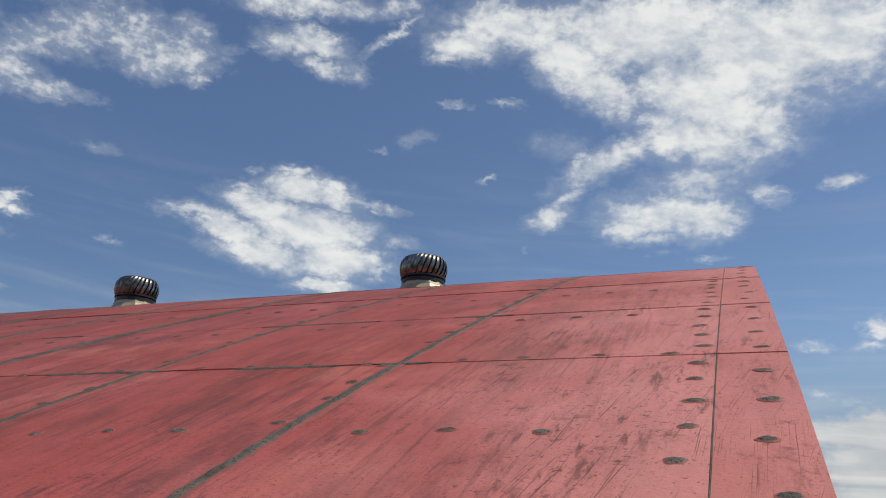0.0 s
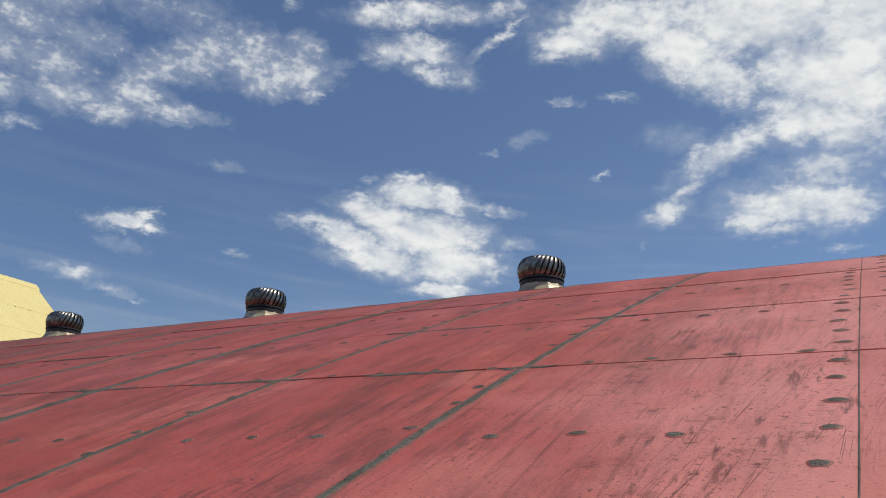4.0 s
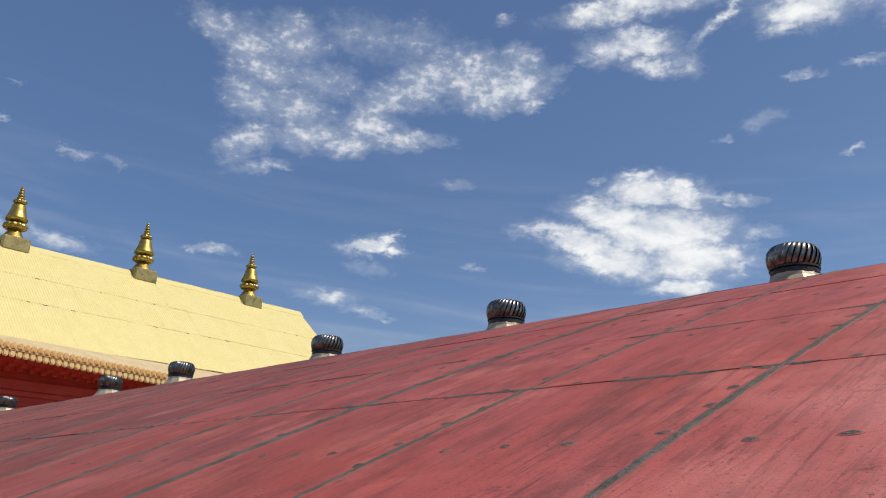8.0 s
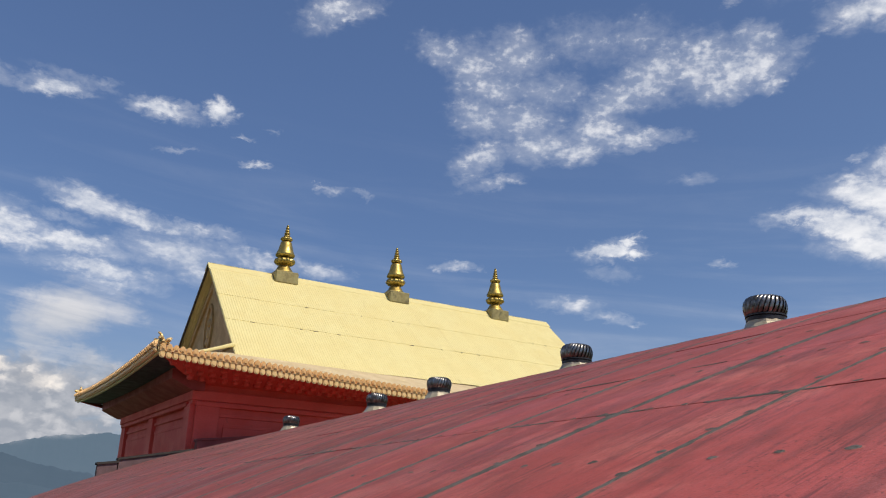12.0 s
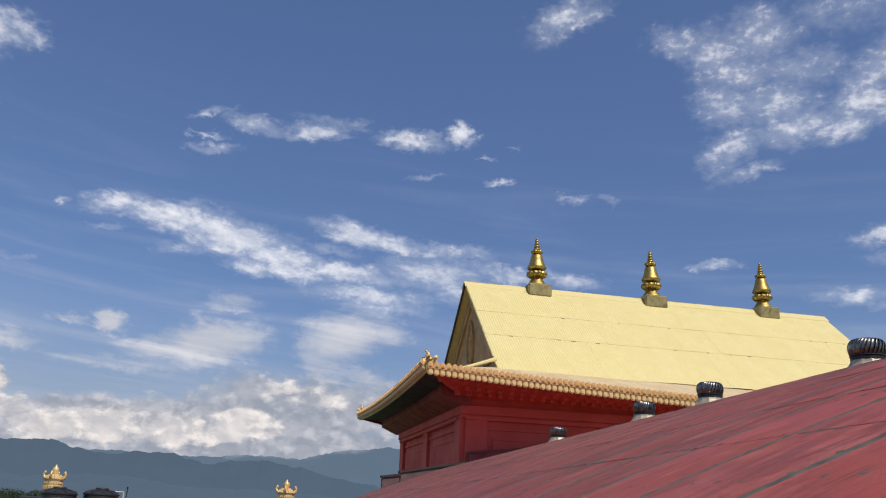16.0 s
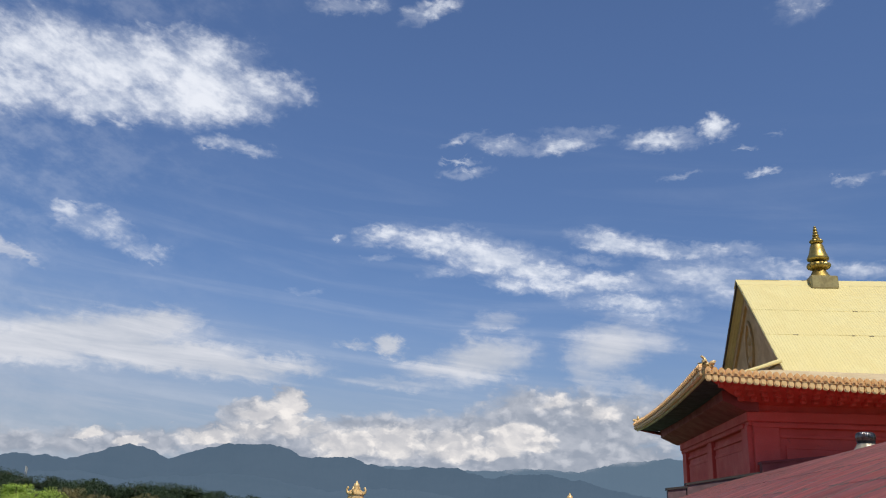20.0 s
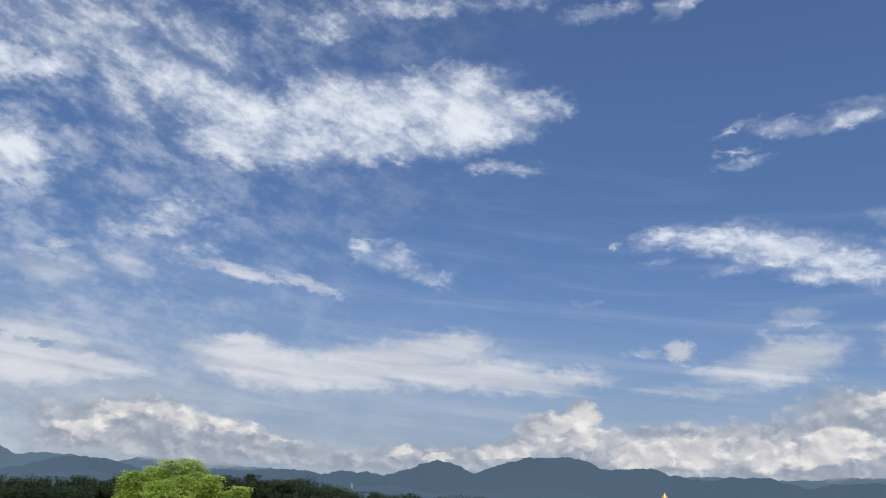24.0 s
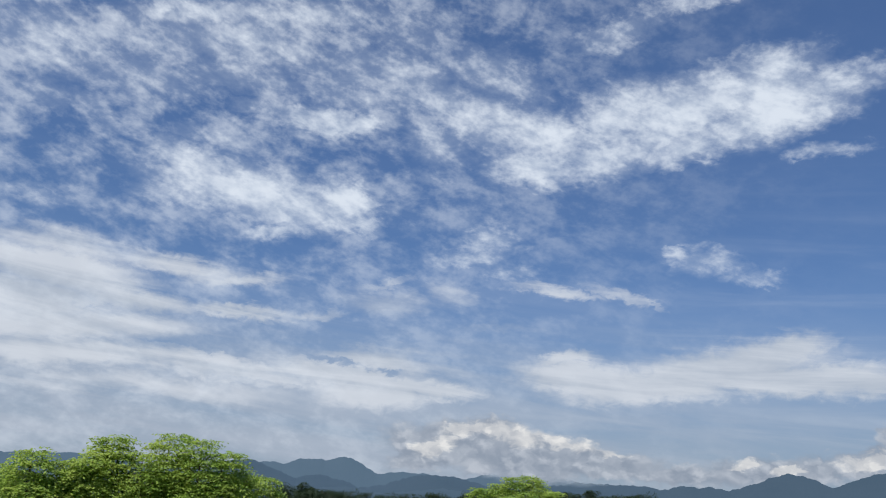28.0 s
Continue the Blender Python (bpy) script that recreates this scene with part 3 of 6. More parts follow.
# ---------- materials ----------
def material(name, base, second=None, rough=0.6, metal=0.0, scale=3.0, fine=40.0, bump=0.15, dirt=None, dirt_at=(0.58, 0.72),
             dirt_scale=(1, 1, 1), random_tint=0.0, glow=None, spread=(0.35, 0.65), scratch=None, pale=None, gloss=0.5, faded_and_sheen=None, grimy=None):
    """A worn surface: two tones mixed by a large noise, stains by another, fine relief, at world size."""
    m = bpy.data.materials.new(name)
    m.use_nodes = True
    n, l = m.node_tree.nodes, m.node_tree.links
    p = n["Principled BSDF"]
    p.inputs["Metallic"].default_value = metal
    p.inputs["Specular IOR Level"].default_value = gloss
    geo = n.new("ShaderNodeNewGeometry")

    def noise_at(s, detail=6, rgh=0.6, stretch=(1, 1, 1), shift=0.0):
        mp = n.new("ShaderNodeMapping")
        mp.inputs["Scale"].default_value = stretch
        mp.inputs["Location"].default_value = (shift, shift, shift)
        l.new(geo.outputs["Position"], mp.inputs[0])
        t = n.new("ShaderNodeTexNoise")
        t.inputs["Scale"].default_value, t.inputs["Detail"].default_value, t.inputs["Roughness"].default_value = s, detail, rgh
        l.new(mp.outputs[0], t.inputs["Vector"])
        return t.outputs[0]

    def ramp(v, a, b, lo=0.0, hi=1.0):
        r = n.new("ShaderNodeMapRange")
        r.interpolation_type = "SMOOTHSTEP"
        l.new(v, r.inputs[0])
        for i, k in enumerate((a, b, lo, hi)):
            r.inputs[i + 1].default_value = k
        return r.outputs[0]

    def mix(f, a, b, blend="MIX"):
        x = n.new("ShaderNodeMix")
        x.data_type, x.blend_type = "RGBA", blend
        for sock, v in (("Factor", f), ("A", a), ("B", b)):
            if isinstance(v, (int, float)):
                x.inputs[sock].default_value = v
            elif isinstance(v, tuple):
                x.inputs[sock].default_value = (*v, 1)
            else:
                l.new(v, x.inputs[sock])
        return x.outputs["Result"]

    second = second or tuple(c * 0.72 for c in base)
    big, small = noise_at(scale), noise_at(fine, 4, 0.65, shift=7.0)
    colour = mix(ramp(big, *spread), base, second)
    colour = mix(ramp(small, 0.35, 0.75, 0.0, 0.35), colour, tuple(c * 0.6 for c in base))
    if dirt:
        d = noise_at(2.2, 9, 0.7, dirt_scale, 3.0)
        colour = mix(ramp(d, dirt_at[0], dirt_at[1], 0.0, 0.85), colour, dirt)
    if pale:
        colour = mix(ramp(noise_at(1.7, 8, 0.68, (1.0, 0.7, 0.7), 13.0), 0.48, 0.70, 0.0, 0.8), colour, pale)
        colour = mix(ramp(noise_at(16.0, 5, 0.7, (1.0, 0.5, 0.5), 19.0), 0.58, 0.74, 0.0, 0.5), colour, pale)
    if faded_and_sheen:
        # paler towards +x: fading, and the sheen of sunlight put into the colour
        sp = n.new("ShaderNodeSeparateXYZ")
        l.new(geo.outputs["Position"], sp.inputs[0])
        wob = n.new("ShaderNodeMath")
        wob.operation = "MULTIPLY_ADD"
        l.new(noise_at(1.1, 6, 0.65, shift=71.0), wob.inputs[0])
        wob.inputs[1].default_value = 3.0
        l.new(sp.outputs[0], wob.inputs[2])
        colour = mix(ramp(wob.outputs[0], -0.2, 2.3, 0.0, 0.88), colour, faded_and_sheen)
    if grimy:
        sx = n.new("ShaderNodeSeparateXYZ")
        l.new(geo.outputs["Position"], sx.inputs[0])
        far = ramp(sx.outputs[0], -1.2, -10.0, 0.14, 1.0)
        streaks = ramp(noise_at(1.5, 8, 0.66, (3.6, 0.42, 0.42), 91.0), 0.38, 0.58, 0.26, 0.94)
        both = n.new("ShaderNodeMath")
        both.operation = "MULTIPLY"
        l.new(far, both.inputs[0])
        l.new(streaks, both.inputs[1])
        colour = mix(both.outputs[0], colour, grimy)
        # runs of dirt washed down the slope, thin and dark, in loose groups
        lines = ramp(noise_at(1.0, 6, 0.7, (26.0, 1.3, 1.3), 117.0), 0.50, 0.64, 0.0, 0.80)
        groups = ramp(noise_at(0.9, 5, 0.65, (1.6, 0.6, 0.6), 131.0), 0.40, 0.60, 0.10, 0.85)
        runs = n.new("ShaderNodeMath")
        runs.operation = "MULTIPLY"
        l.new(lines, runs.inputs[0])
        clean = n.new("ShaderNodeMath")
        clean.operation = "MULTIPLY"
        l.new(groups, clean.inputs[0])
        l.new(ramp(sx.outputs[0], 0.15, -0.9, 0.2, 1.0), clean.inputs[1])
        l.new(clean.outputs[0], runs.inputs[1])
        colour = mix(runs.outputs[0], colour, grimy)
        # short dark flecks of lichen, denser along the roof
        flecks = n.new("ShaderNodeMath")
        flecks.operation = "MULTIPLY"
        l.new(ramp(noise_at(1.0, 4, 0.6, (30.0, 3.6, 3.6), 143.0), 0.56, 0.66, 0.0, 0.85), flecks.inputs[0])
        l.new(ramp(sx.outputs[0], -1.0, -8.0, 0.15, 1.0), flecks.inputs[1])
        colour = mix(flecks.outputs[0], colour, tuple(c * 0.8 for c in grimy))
    if scratch:
        def times(p1, p2):
            t = n.new("ShaderNodeMath")
            t.operation = "MULTIPLY"
            l.new(p1, t.inputs[0])
            l.new(p2, t.inputs[1])
            return t.outputs[0]

        def stroke(s, across, turn, shift, a, b):
            """Thin straight scrapes: a noise drawn out far along one way."""
            mp = n.new("ShaderNodeMapping")
            mp.inputs["Rotation"].default_value = (0, 0, radians(turn))
            l.new(geo.outputs["Position"], mp.inputs[0])
            m2 = n.new("ShaderNodeMapping")
            m2.inputs["Scale"].default_value, m2.inputs["Location"].default_value = (across, 1.0, 1.0), (shift, shift, shift)
            l.new(mp.outputs[0], m2.inputs[0])
            t = n.new("ShaderNodeTexNoise")
            t.inputs["Scale"].default_value, t.inputs["Detail"].default_value = s, 3
            l.new(m2.outputs[0], t.inputs["Vector"])
            return ramp(t.outputs[0], a, b, 0.0, 0.85)

        where = ramp(noise_at(1.3, 5, 0.65, shift=29.0), 0.40, 0.58)
        where2 = ramp(noise_at(2.1, 5, 0.65, shift=53.0), 0.48, 0.60)
        smear = ramp(noise_at(4.0, 8, 0.68, (5.0, 0.8, 0.8), 37.0), 0.55, 0.66, 0.0, 0.75)
        speck = ramp(noise_at(48.0, 5, 0.72, shift=41.0), 0.582, 0.63, 0.0, 0.85)
        fleck = ramp(noise_at(90.0, 3, 0.6, shift=83.0), 0.625, 0.67, 0.0, 0.75)
        blot = ramp(noise_at(9.0, 7, 0.75, shift=59.0), 0.54, 0.65, 0.0, 0.7)
        for f in (times(where, smear), times(where2, stroke(2.4, 130.0, 4, 3.0, 0.625, 0.66)), fleck,
                  times(where, stroke(2.1, 120.0, 13, 9.0, 0.635, 0.67)), stroke(1.3, 150.0, 9, 15.0, 0.68, 0.72),
                  times(where, speck), times(where2, blot)):
            colour = mix(f, colour, scratch)
    if random_tint:
        info = n.new("ShaderNodeObjectInfo")
        colour = mix(ramp(info.outputs["Random"], 0.0, 1.0, 0.0, random_tint), colour, second)
    l.new(colour, p.inputs["Base Color"])
    l.new(ramp(big, 0.3, 0.7, max(0.02, rough - 0.1), min(1.0, rough + 0.12)), p.inputs["Roughness"])
    if bump:
        b = n.new("ShaderNodeBump")
        b.inputs["Strength"].default_value, b.inputs["Distance"].default_value = bump, 0.02
        l.new(small, b.inputs["Height"])
        l.new(b.outputs[0], p.inputs["Normal"])
    if glow:
        p.inputs["Emission Color"].default_value, p.inputs["Emission Strength"].default_value = (*glow[:3], 1), glow[3]
    return m


def leaf_material(name, base, second):
    m = material(name, base, second, rough=0.55, scale=0.9, fine=9.0, bump=0.0)
    n, l = m.node_tree.nodes, m.node_tree.links
    p = n["Principled BSDF"]
    geo = n.new("ShaderNodeNewGeometry")
    hue = n.new("ShaderNodeMix")
    hue.data_type = "RGBA"
    old = p.inputs["Base Color"].links[0].from_socket
    mr = n.new("ShaderNodeMapRange")
    mr.inputs[3].default_value, mr.inputs[4].default_value = 0.0, 0.4
    l.new(geo.outputs["Random Per Island"], mr.inputs[0])
    l.new(mr.outputs[0], hue.inputs["Factor"])
    l.new(old, hue.inputs["A"])
    hue.inputs["B"].default_value = (*second, 1)
    l.new(hue.outputs["Result"], p.inputs["Base Color"])
    tr = n.new("ShaderNodeBsdfTranslucent")
    l.new(hue.outputs["Result"], tr.inputs[0])
    mx = n.new("ShaderNodeMixShader")
    mx.inputs[0].default_value = 0.40
    out = n["Material Output"]
    l.new(p.outputs[0], mx.inputs[1])
    l.new(tr.outputs[0], mx.inputs[2])
    l.new(mx.outputs[0], out.inputs[0])
    return m


RED_ROOF = material("faded_red_roof_paint_with_sheen", (0.52, 0.106, 0.088), (0.40, 0.074, 0.061), rough=0.6, scale=0.8, fine=80.0, bump=0.16,
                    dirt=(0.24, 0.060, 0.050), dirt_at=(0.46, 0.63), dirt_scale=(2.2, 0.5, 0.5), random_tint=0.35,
                    scratch=(0.115, 0.040, 0.034), pale=(0.62, 0.175, 0.140), gloss=0.32, faded_and_sheen=(0.79, 0.315, 0.285), grimy=(0.120, 0.041, 0.034))
STAINED_RED = material("grimy_red_paint", (0.25, 0.085, 0.070), (0.36, 0.088, 0.073), rough=0.7, scale=7.0, fine=60.0, bump=0.2)
MORTAR = material("grey_mortar", (0.130, 0.115, 0.098), (0.075, 0.068, 0.056), rough=0.9, scale=9.0, fine=60.0, bump=0.8,
                  dirt=(0.30, 0.085, 0.07), dirt_at=(0.60, 0.72))
JOINT = material("dark_joint_filler", (0.035, 0.030, 0.027), (0.060, 0.048, 0.040), rough=0.9, scale=6.0, fine=50.0, bump=0.3)
STEEL = material("bright_rolled_steel", (0.30, 0.29, 0.28), (0.075, 0.07, 0.066), rough=0.34, metal=1.0, scale=9.0, fine=60.0, bump=0.05,
                 dirt=(0.15, 0.075, 0.05), dirt_at=(0.54, 0.74))
DARK_STEEL = material("dark_oxidised_steel", (0.055, 0.055, 0.058), (0.030, 0.028, 0.028), rough=0.5, metal=0.7, scale=12.0, bump=0.2)
# red-brown stands for the red roof's reflection in the steel
DRUM_REFLECTION = material("inner_drum_with_roof_reflection", (0.22, 0.075, 0.045), (0.10, 0.045, 0.030), rough=0.7, metal=0.3, scale=10.0, bump=0.3)
CREAM = material("cream_sheet_metal", (0.52, 0.45, 0.32), (0.38, 0.32, 0.22), rough=0.42, metal=0.35, scale=4.0, bump=0.15,
                 dirt=(0.16, 0.12, 0.08), dirt_at=(0.60, 0.78), dirt_scale=(3, 3, 0.6))
GOLD_PAINT = material("pale_gold_roof_paint", (0.79, 0.675, 0.310), (0.71, 0.59, 0.255), rough=0.50, metal=0.05, scale=0.6, fine=12.0, bump=0.08,
                      dirt=(0.60, 0.46, 0.20), dirt_at=(0.56, 0.80), dirt_scale=(0.5, 2.0, 0.5), random_tint=0.3)
GILT = material("tarnished_gilt_metal", (0.52, 0.38, 0.12), (0.34, 0.24, 0.07), rough=0.45, metal=1.0, scale=3.0, fine=30.0, bump=0.15,
                dirt=(0.14, 0.09, 0.03), dirt_at=(0.60, 0.76))
DULL_GILT = material("dull_weathered_gilt", (0.40, 0.33, 0.14), (0.26, 0.21, 0.095), rough=0.55, metal=0.55, scale=2.5, fine=20.0, bump=0.3,
                     dirt=(0.08, 0.07, 0.04), dirt_at=(0.52, 0.70))
PALE_GILT = material("pale_gold_leaf_paint", (0.82, 0.58, 0.27), (0.66, 0.44, 0.17), rough=0.42, metal=0.25, scale=4.0, fine=30.0, bump=0.2)
COPPER_GILT = material("copper_gold_tile_paint", (0.86, 0.53, 0.23), (0.70, 0.40, 0.15), rough=0.46, metal=0.15, scale=5.0, fine=40.0, bump=0.3,
                       dirt=(0.34, 0.17, 0.07), dirt_at=(0.60, 0.78), random_tint=0.4)
PENDANT_GILT = material("pale_pendant_gilt", (0.90, 0.62, 0.28), (0.80, 0.52, 0.21), rough=0.45, metal=0.1, scale=5.0, fine=40.0, bump=0.2, random_tint=0.4)
# the roof's gold made tan: the lower slope's shade is in its colour
SHADED_GOLD = material("shaded_gold_roof_paint", (0.66, 0.51, 0.30), (0.56, 0.42, 0.23), rough=0.6, scale=0.8, fine=14.0, bump=0.1,
                      dirt=(0.42, 0.30, 0.16), dirt_at=(0.54, 0.76), dirt_scale=(0.5, 2.0, 0.5))
DUSTY_MAROON = material("dusty_grey_maroon_render", (0.17, 0.095, 0.095), (0.12, 0.07, 0.07), rough=0.8, scale=3.0, bump=0.2)
TEMPLE_RED = material("deep_red_wall_paint", (0.74, 0.095, 0.068), (0.66, 0.080, 0.058), rough=0.7, scale=0.7, fine=18.0, bump=0.12,
                      dirt=(0.20, 0.035, 0.03), dirt_at=(0.60, 0.80))
# a darker copy of the wall's red, holding the shade under the eave
SHADED_RED = material("shaded_cove_red", (0.34, 0.052, 0.045), (0.27, 0.042, 0.037), rough=0.7, scale=1.1, fine=18.0, bump=0.12)
DARK_RED = material("maroon_trim_paint", (0.20, 0.030, 0.028), (0.15, 0.022, 0.022), rough=0.65, scale=2.0, bump=0.1)
TAN_GABLE = material("ochre_gable_board", (0.50, 0.31, 0.12), (0.38, 0.23, 0.09), rough=0.6, scale=1.2, bump=0.15)
# near-black blue stands for shade under the short eave; also colours the coping
SOFFIT_SHADE_COPING = material("dark_blue_soffit_shade_and_coping", (0.035, 0.045, 0.060), (0.025, 0.030, 0.040), rough=0.7, scale=2.0, bump=0.1)
CONCRETE = material("weathered_concrete", (0.21, 0.20, 0.185), (0.16, 0.15, 0.14), rough=0.85, scale=1.5, bump=0.3)
BLACK_PLASTIC = material("black_tank_plastic", (0.018, 0.018, 0.020), (0.030, 0.029, 0.030), rough=0.45, scale=3.0, fine=30.0, bump=0.1)
BARK_AND_SHADE = material("grey_brown_bark_and_shade", (0.13, 0.10, 0.075), (0.08, 0.06, 0.045), rough=0.9, scale=4.0, bump=0.6)
FIELD = material("green_plain", (0.06, 0.10, 0.035), (0.09, 0.11, 0.05), rough=0.9, scale=0.02, fine=0.3, bump=0.0)
LEAF_BRIGHT = leaf_material("fresh_yellow_green_leaf", (0.27, 0.41, 0.070), (0.50, 0.60, 0.115))
LEAF_DARK = leaf_material("dark_green_leaf", (0.030, 0.056, 0.024), (0.052, 0.082, 0.030))
LEAF_BLOOM = leaf_material("olive_and_cream_foliage", (0.10, 0.12, 0.035), (0.30, 0.24, 0.10))
GREEN_TIN = material("green_tin_roof", (0.04, 0.22, 0.13), rough=0.5, scale=2.0, bump=0.1)
WHITE_WALL = material("whitewashed_wall", (0.70, 0.68, 0.62), rough=0.8, scale=1.0, bump=0.1)
# the hills glow faintly blue: air haze put in as emission
HILL_NEAR = material("forest_hill_with_haze_glow", (0.012, 0.018, 0.020), (0.009, 0.015, 0.017), rough=1.0, scale=0.004, fine=0.03, bump=0.0,
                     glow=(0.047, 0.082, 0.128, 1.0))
HILL_FAR = material("distant_mountain_with_haze_glow", (0.012, 0.018, 0.022), (0.010, 0.016, 0.020), rough=1.0, scale=0.003, fine=0.02, bump=0.0,
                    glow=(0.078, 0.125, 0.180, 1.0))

HILL_FOOT = material("foothill_with_haze_glow", (0.012, 0.018, 0.018), (0.009, 0.015, 0.015), rough=1.0, scale=0.006, fine=0.04, bump=0.0,
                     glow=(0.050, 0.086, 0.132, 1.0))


def misty_top(m, banks):
    """Lets the cloud behind show through ragged gaps where it hangs over the hilltops; banks: bearing, width, height of its base in degrees."""
    n, l = m.node_tree.nodes, m.node_tree.links

    def calc(op, a, b=None):
        x = n.new("ShaderNodeMath")
        x.operation = op
        for i, v in enumerate((a, b)):
            if isinstance(v, (int, float)):
                x.inputs[i].default_value = v
            elif v is not None:
                l.new(v, x.inputs[i])
        return x.outputs[0]

    geo, sp, tex = n.new("ShaderNodeNewGeometry"), n.new("ShaderNodeSeparateXYZ"), n.new("ShaderNodeTexNoise")
    l.new(geo.outputs["Position"], sp.inputs[0])
    l.new(geo.outputs["Position"], tex.inputs["Vector"])
    tex.inputs["Scale"].default_value, tex.inputs["Detail"].default_value, tex.inputs["Roughness"].default_value = 0.010, 4, 0.5
    az = calc("MULTIPLY", calc("ARCTAN2", calc("MULTIPLY", sp.outputs[0], -1), sp.outputs[1]), 57.29578)
    run = calc("SQRT", calc("ADD", calc("MULTIPLY", sp.outputs[0], sp.outputs[0]), calc("MULTIPLY", sp.outputs[1], sp.outputs[1])))
    el = calc("MULTIPLY", calc("ARCTAN2", sp.outputs[2], run), 57.29578)
    gap = None
    for at, width, base in banks:
        k = calc("POWER", calc("DIVIDE", calc("SUBTRACT", az, at), width), 2.0)
        d = calc("SUBTRACT", calc("SUBTRACT", el, base), calc("MULTIPLY", k, 1.2))
        gap = d if gap is None else calc("MAXIMUM", gap, d)
    f = n.new("ShaderNodeMapRange")
    f.interpolation_type = "SMOOTHSTEP"
    l.new(calc("ADD", gap, calc("MULTIPLY", calc("SUBTRACT", tex.outputs[0], 0.5), 1.0)), f.inputs[0])
    f.inputs[1].default_value, f.inputs[2].default_value = -0.40, 0.40
    clear, mx = n.new("ShaderNodeBsdfTransparent"), n.new("ShaderNodeMixShader")
    l.new(f.outputs[0], mx.inputs[0])
    l.new(n["Principled BSDF"].outputs[0], mx.inputs[1])
    l.new(clear.outputs[0], mx.inputs[2])
    l.new(mx.outputs[0], n["Material Output"].inputs[0])


for m in (HILL_NEAR, HILL_FAR):
    misty_top(m, [(94.0, 10.0, 3.25), (134.0, 7.5, 1.85)])


# ---------- mesh helpers ----------
def mesh_of(bm, mat, smooth=False):
    me = bpy.data.meshes.new("mesh")
    bm.normal_update()
    bm.to_mesh(me)
    bm.free()
    for one in (mat if isinstance(mat, (list, tuple)) else [mat]):
        me.materials.append(one)
    if smooth:
        me.polygons.foreach_set("use_smooth", [True] * len(me.polygons))
    return me


def part(name, bm, mat, parent, label="", at=None, smooth=False):
    ob = new(name, mesh_of(bm, mat, smooth))
    ob.parent = parent
    if at is not None:
        ob.matrix_basis = at
    return tagged(ob, label)


def again(name, me, parent, at):
    ob = new(name, me)
    ob.parent, ob.matrix_basis = parent, at
    return ob


def thing(name, label, category, at=None, group="", kind=""):
    ob = new(name)
    ob.empty_display_size = 0.2
    if at is not None:
        ob.matrix_basis = at
    return tagged(ob, label, category, group, kind)


def add_box(bm, x0, x1, y0, y1, z0, z1, bevel=0.0):
    r = bmesh.ops.create_cube(bm, size=1.0)
    for v in r["verts"]:
        v.co = Vector(((x0 + x1) / 2 + v.co.x * (x1 - x0), (y0 + y1) / 2 + v.co.y * (y1 - y0), (z0 + z1) / 2 + v.co.z * (z1 - z0)))
    if bevel:
        es = list({e for v in r["verts"] for e in v.link_edges})
        bmesh.ops.bevel(bm, geom=es, offset=bevel, segments=1, affect="EDGES")
    return bm


def box(x0, x1, y0, y1, z0, z1, bevel=0.0):
    return add_box(bmesh.new(), x0, x1, y0, y1, z0, z1, bevel)


def lathe(profile, steps=32, lobes=0, depth=0.0, bm=None):
    """Turns (radius, height) pairs round z; lobes press the outline into petals."""
    bm = bm or bmesh.new()
    rings = []
    for r, z in profile:
        ring = []
        for i in range(steps):
            a = 2 * math.pi * i / steps
            k = 1 + (depth * (abs(math.cos(a * lobes / 2)) - 0.6) if lobes else 0)
            ring.append(bm.verts.new((r * k * math.cos(a), r * k * math.sin(a), z)))
        rings.append(ring)
    for a, b in zip(rings, rings[1:]):
        for i in range(steps):
            j = (i + 1) % steps
            bm.faces.new((a[i], a[j], b[j], b[i]))
    bm.faces.new(list(reversed(rings[0])))
    bm.faces.new(rings[-1])
    return bm


def tube(points, radii, sides=8, bm=None):
    bm = bm or bmesh.new()
    rings = []
    for i, q in enumerate(points):
        q = Vector(q)
        way = (Vector(points[min(i + 1, len(points) - 1)]) - Vector(points[max(i - 1, 0)])).normalized()
        side = way.cross(Vector((0.3, 0.2, 1)) if abs(way.z) < 0.95 else Vector((1, 0, 0))).normalized()
        other = way.cross(side)
        rings.append([bm.verts.new(q + radii[i] * (math.cos(2 * math.pi * k / sides) * side + math.sin(2 * math.pi * k / sides) * other))
                      for k in range(sides)])
    for a, b in zip(rings, rings[1:]):
        for k in range(sides):
            bm.faces.new((a[k], a[(k + 1) % sides], b[(k + 1) % sides], b[k]))
    bm.faces.new(list(reversed(rings[0])))
    bm.faces.new(rings[-1])
    return bm


def prism(outline, y0, y1, bm=None):
    """An outline in x and z, drawn out along y."""
    bm = bm or bmesh.new()
    a = [bm.verts.new((x, y0, z)) for x, z in outline]
    b = [bm.verts.new((x, y1, z)) for x, z in outline]
    bm.faces.new(a)
    bm.faces.new(list(reversed(b)))
    for i in range(len(a)):
        j = (i + 1) % len(a)
        bm.faces.new((a[j], a[i], b[i], b[j]))
    bmesh.ops.recalc_face_normals(bm, faces=bm.faces)
    return bm


# ---------- ground, hills ----------
GROUND = -12.0
bm = bmesh.new()
bmesh.ops.create_circle(bm, cap_ends=True, segments=96, radius=4800)
for v in bm.verts:
    v.co.z = GROUND
tagged(new("ground", mesh_of(bm, FIELD)), "wide green plain reaching to the foot of the hills", "ground", kind="structure")


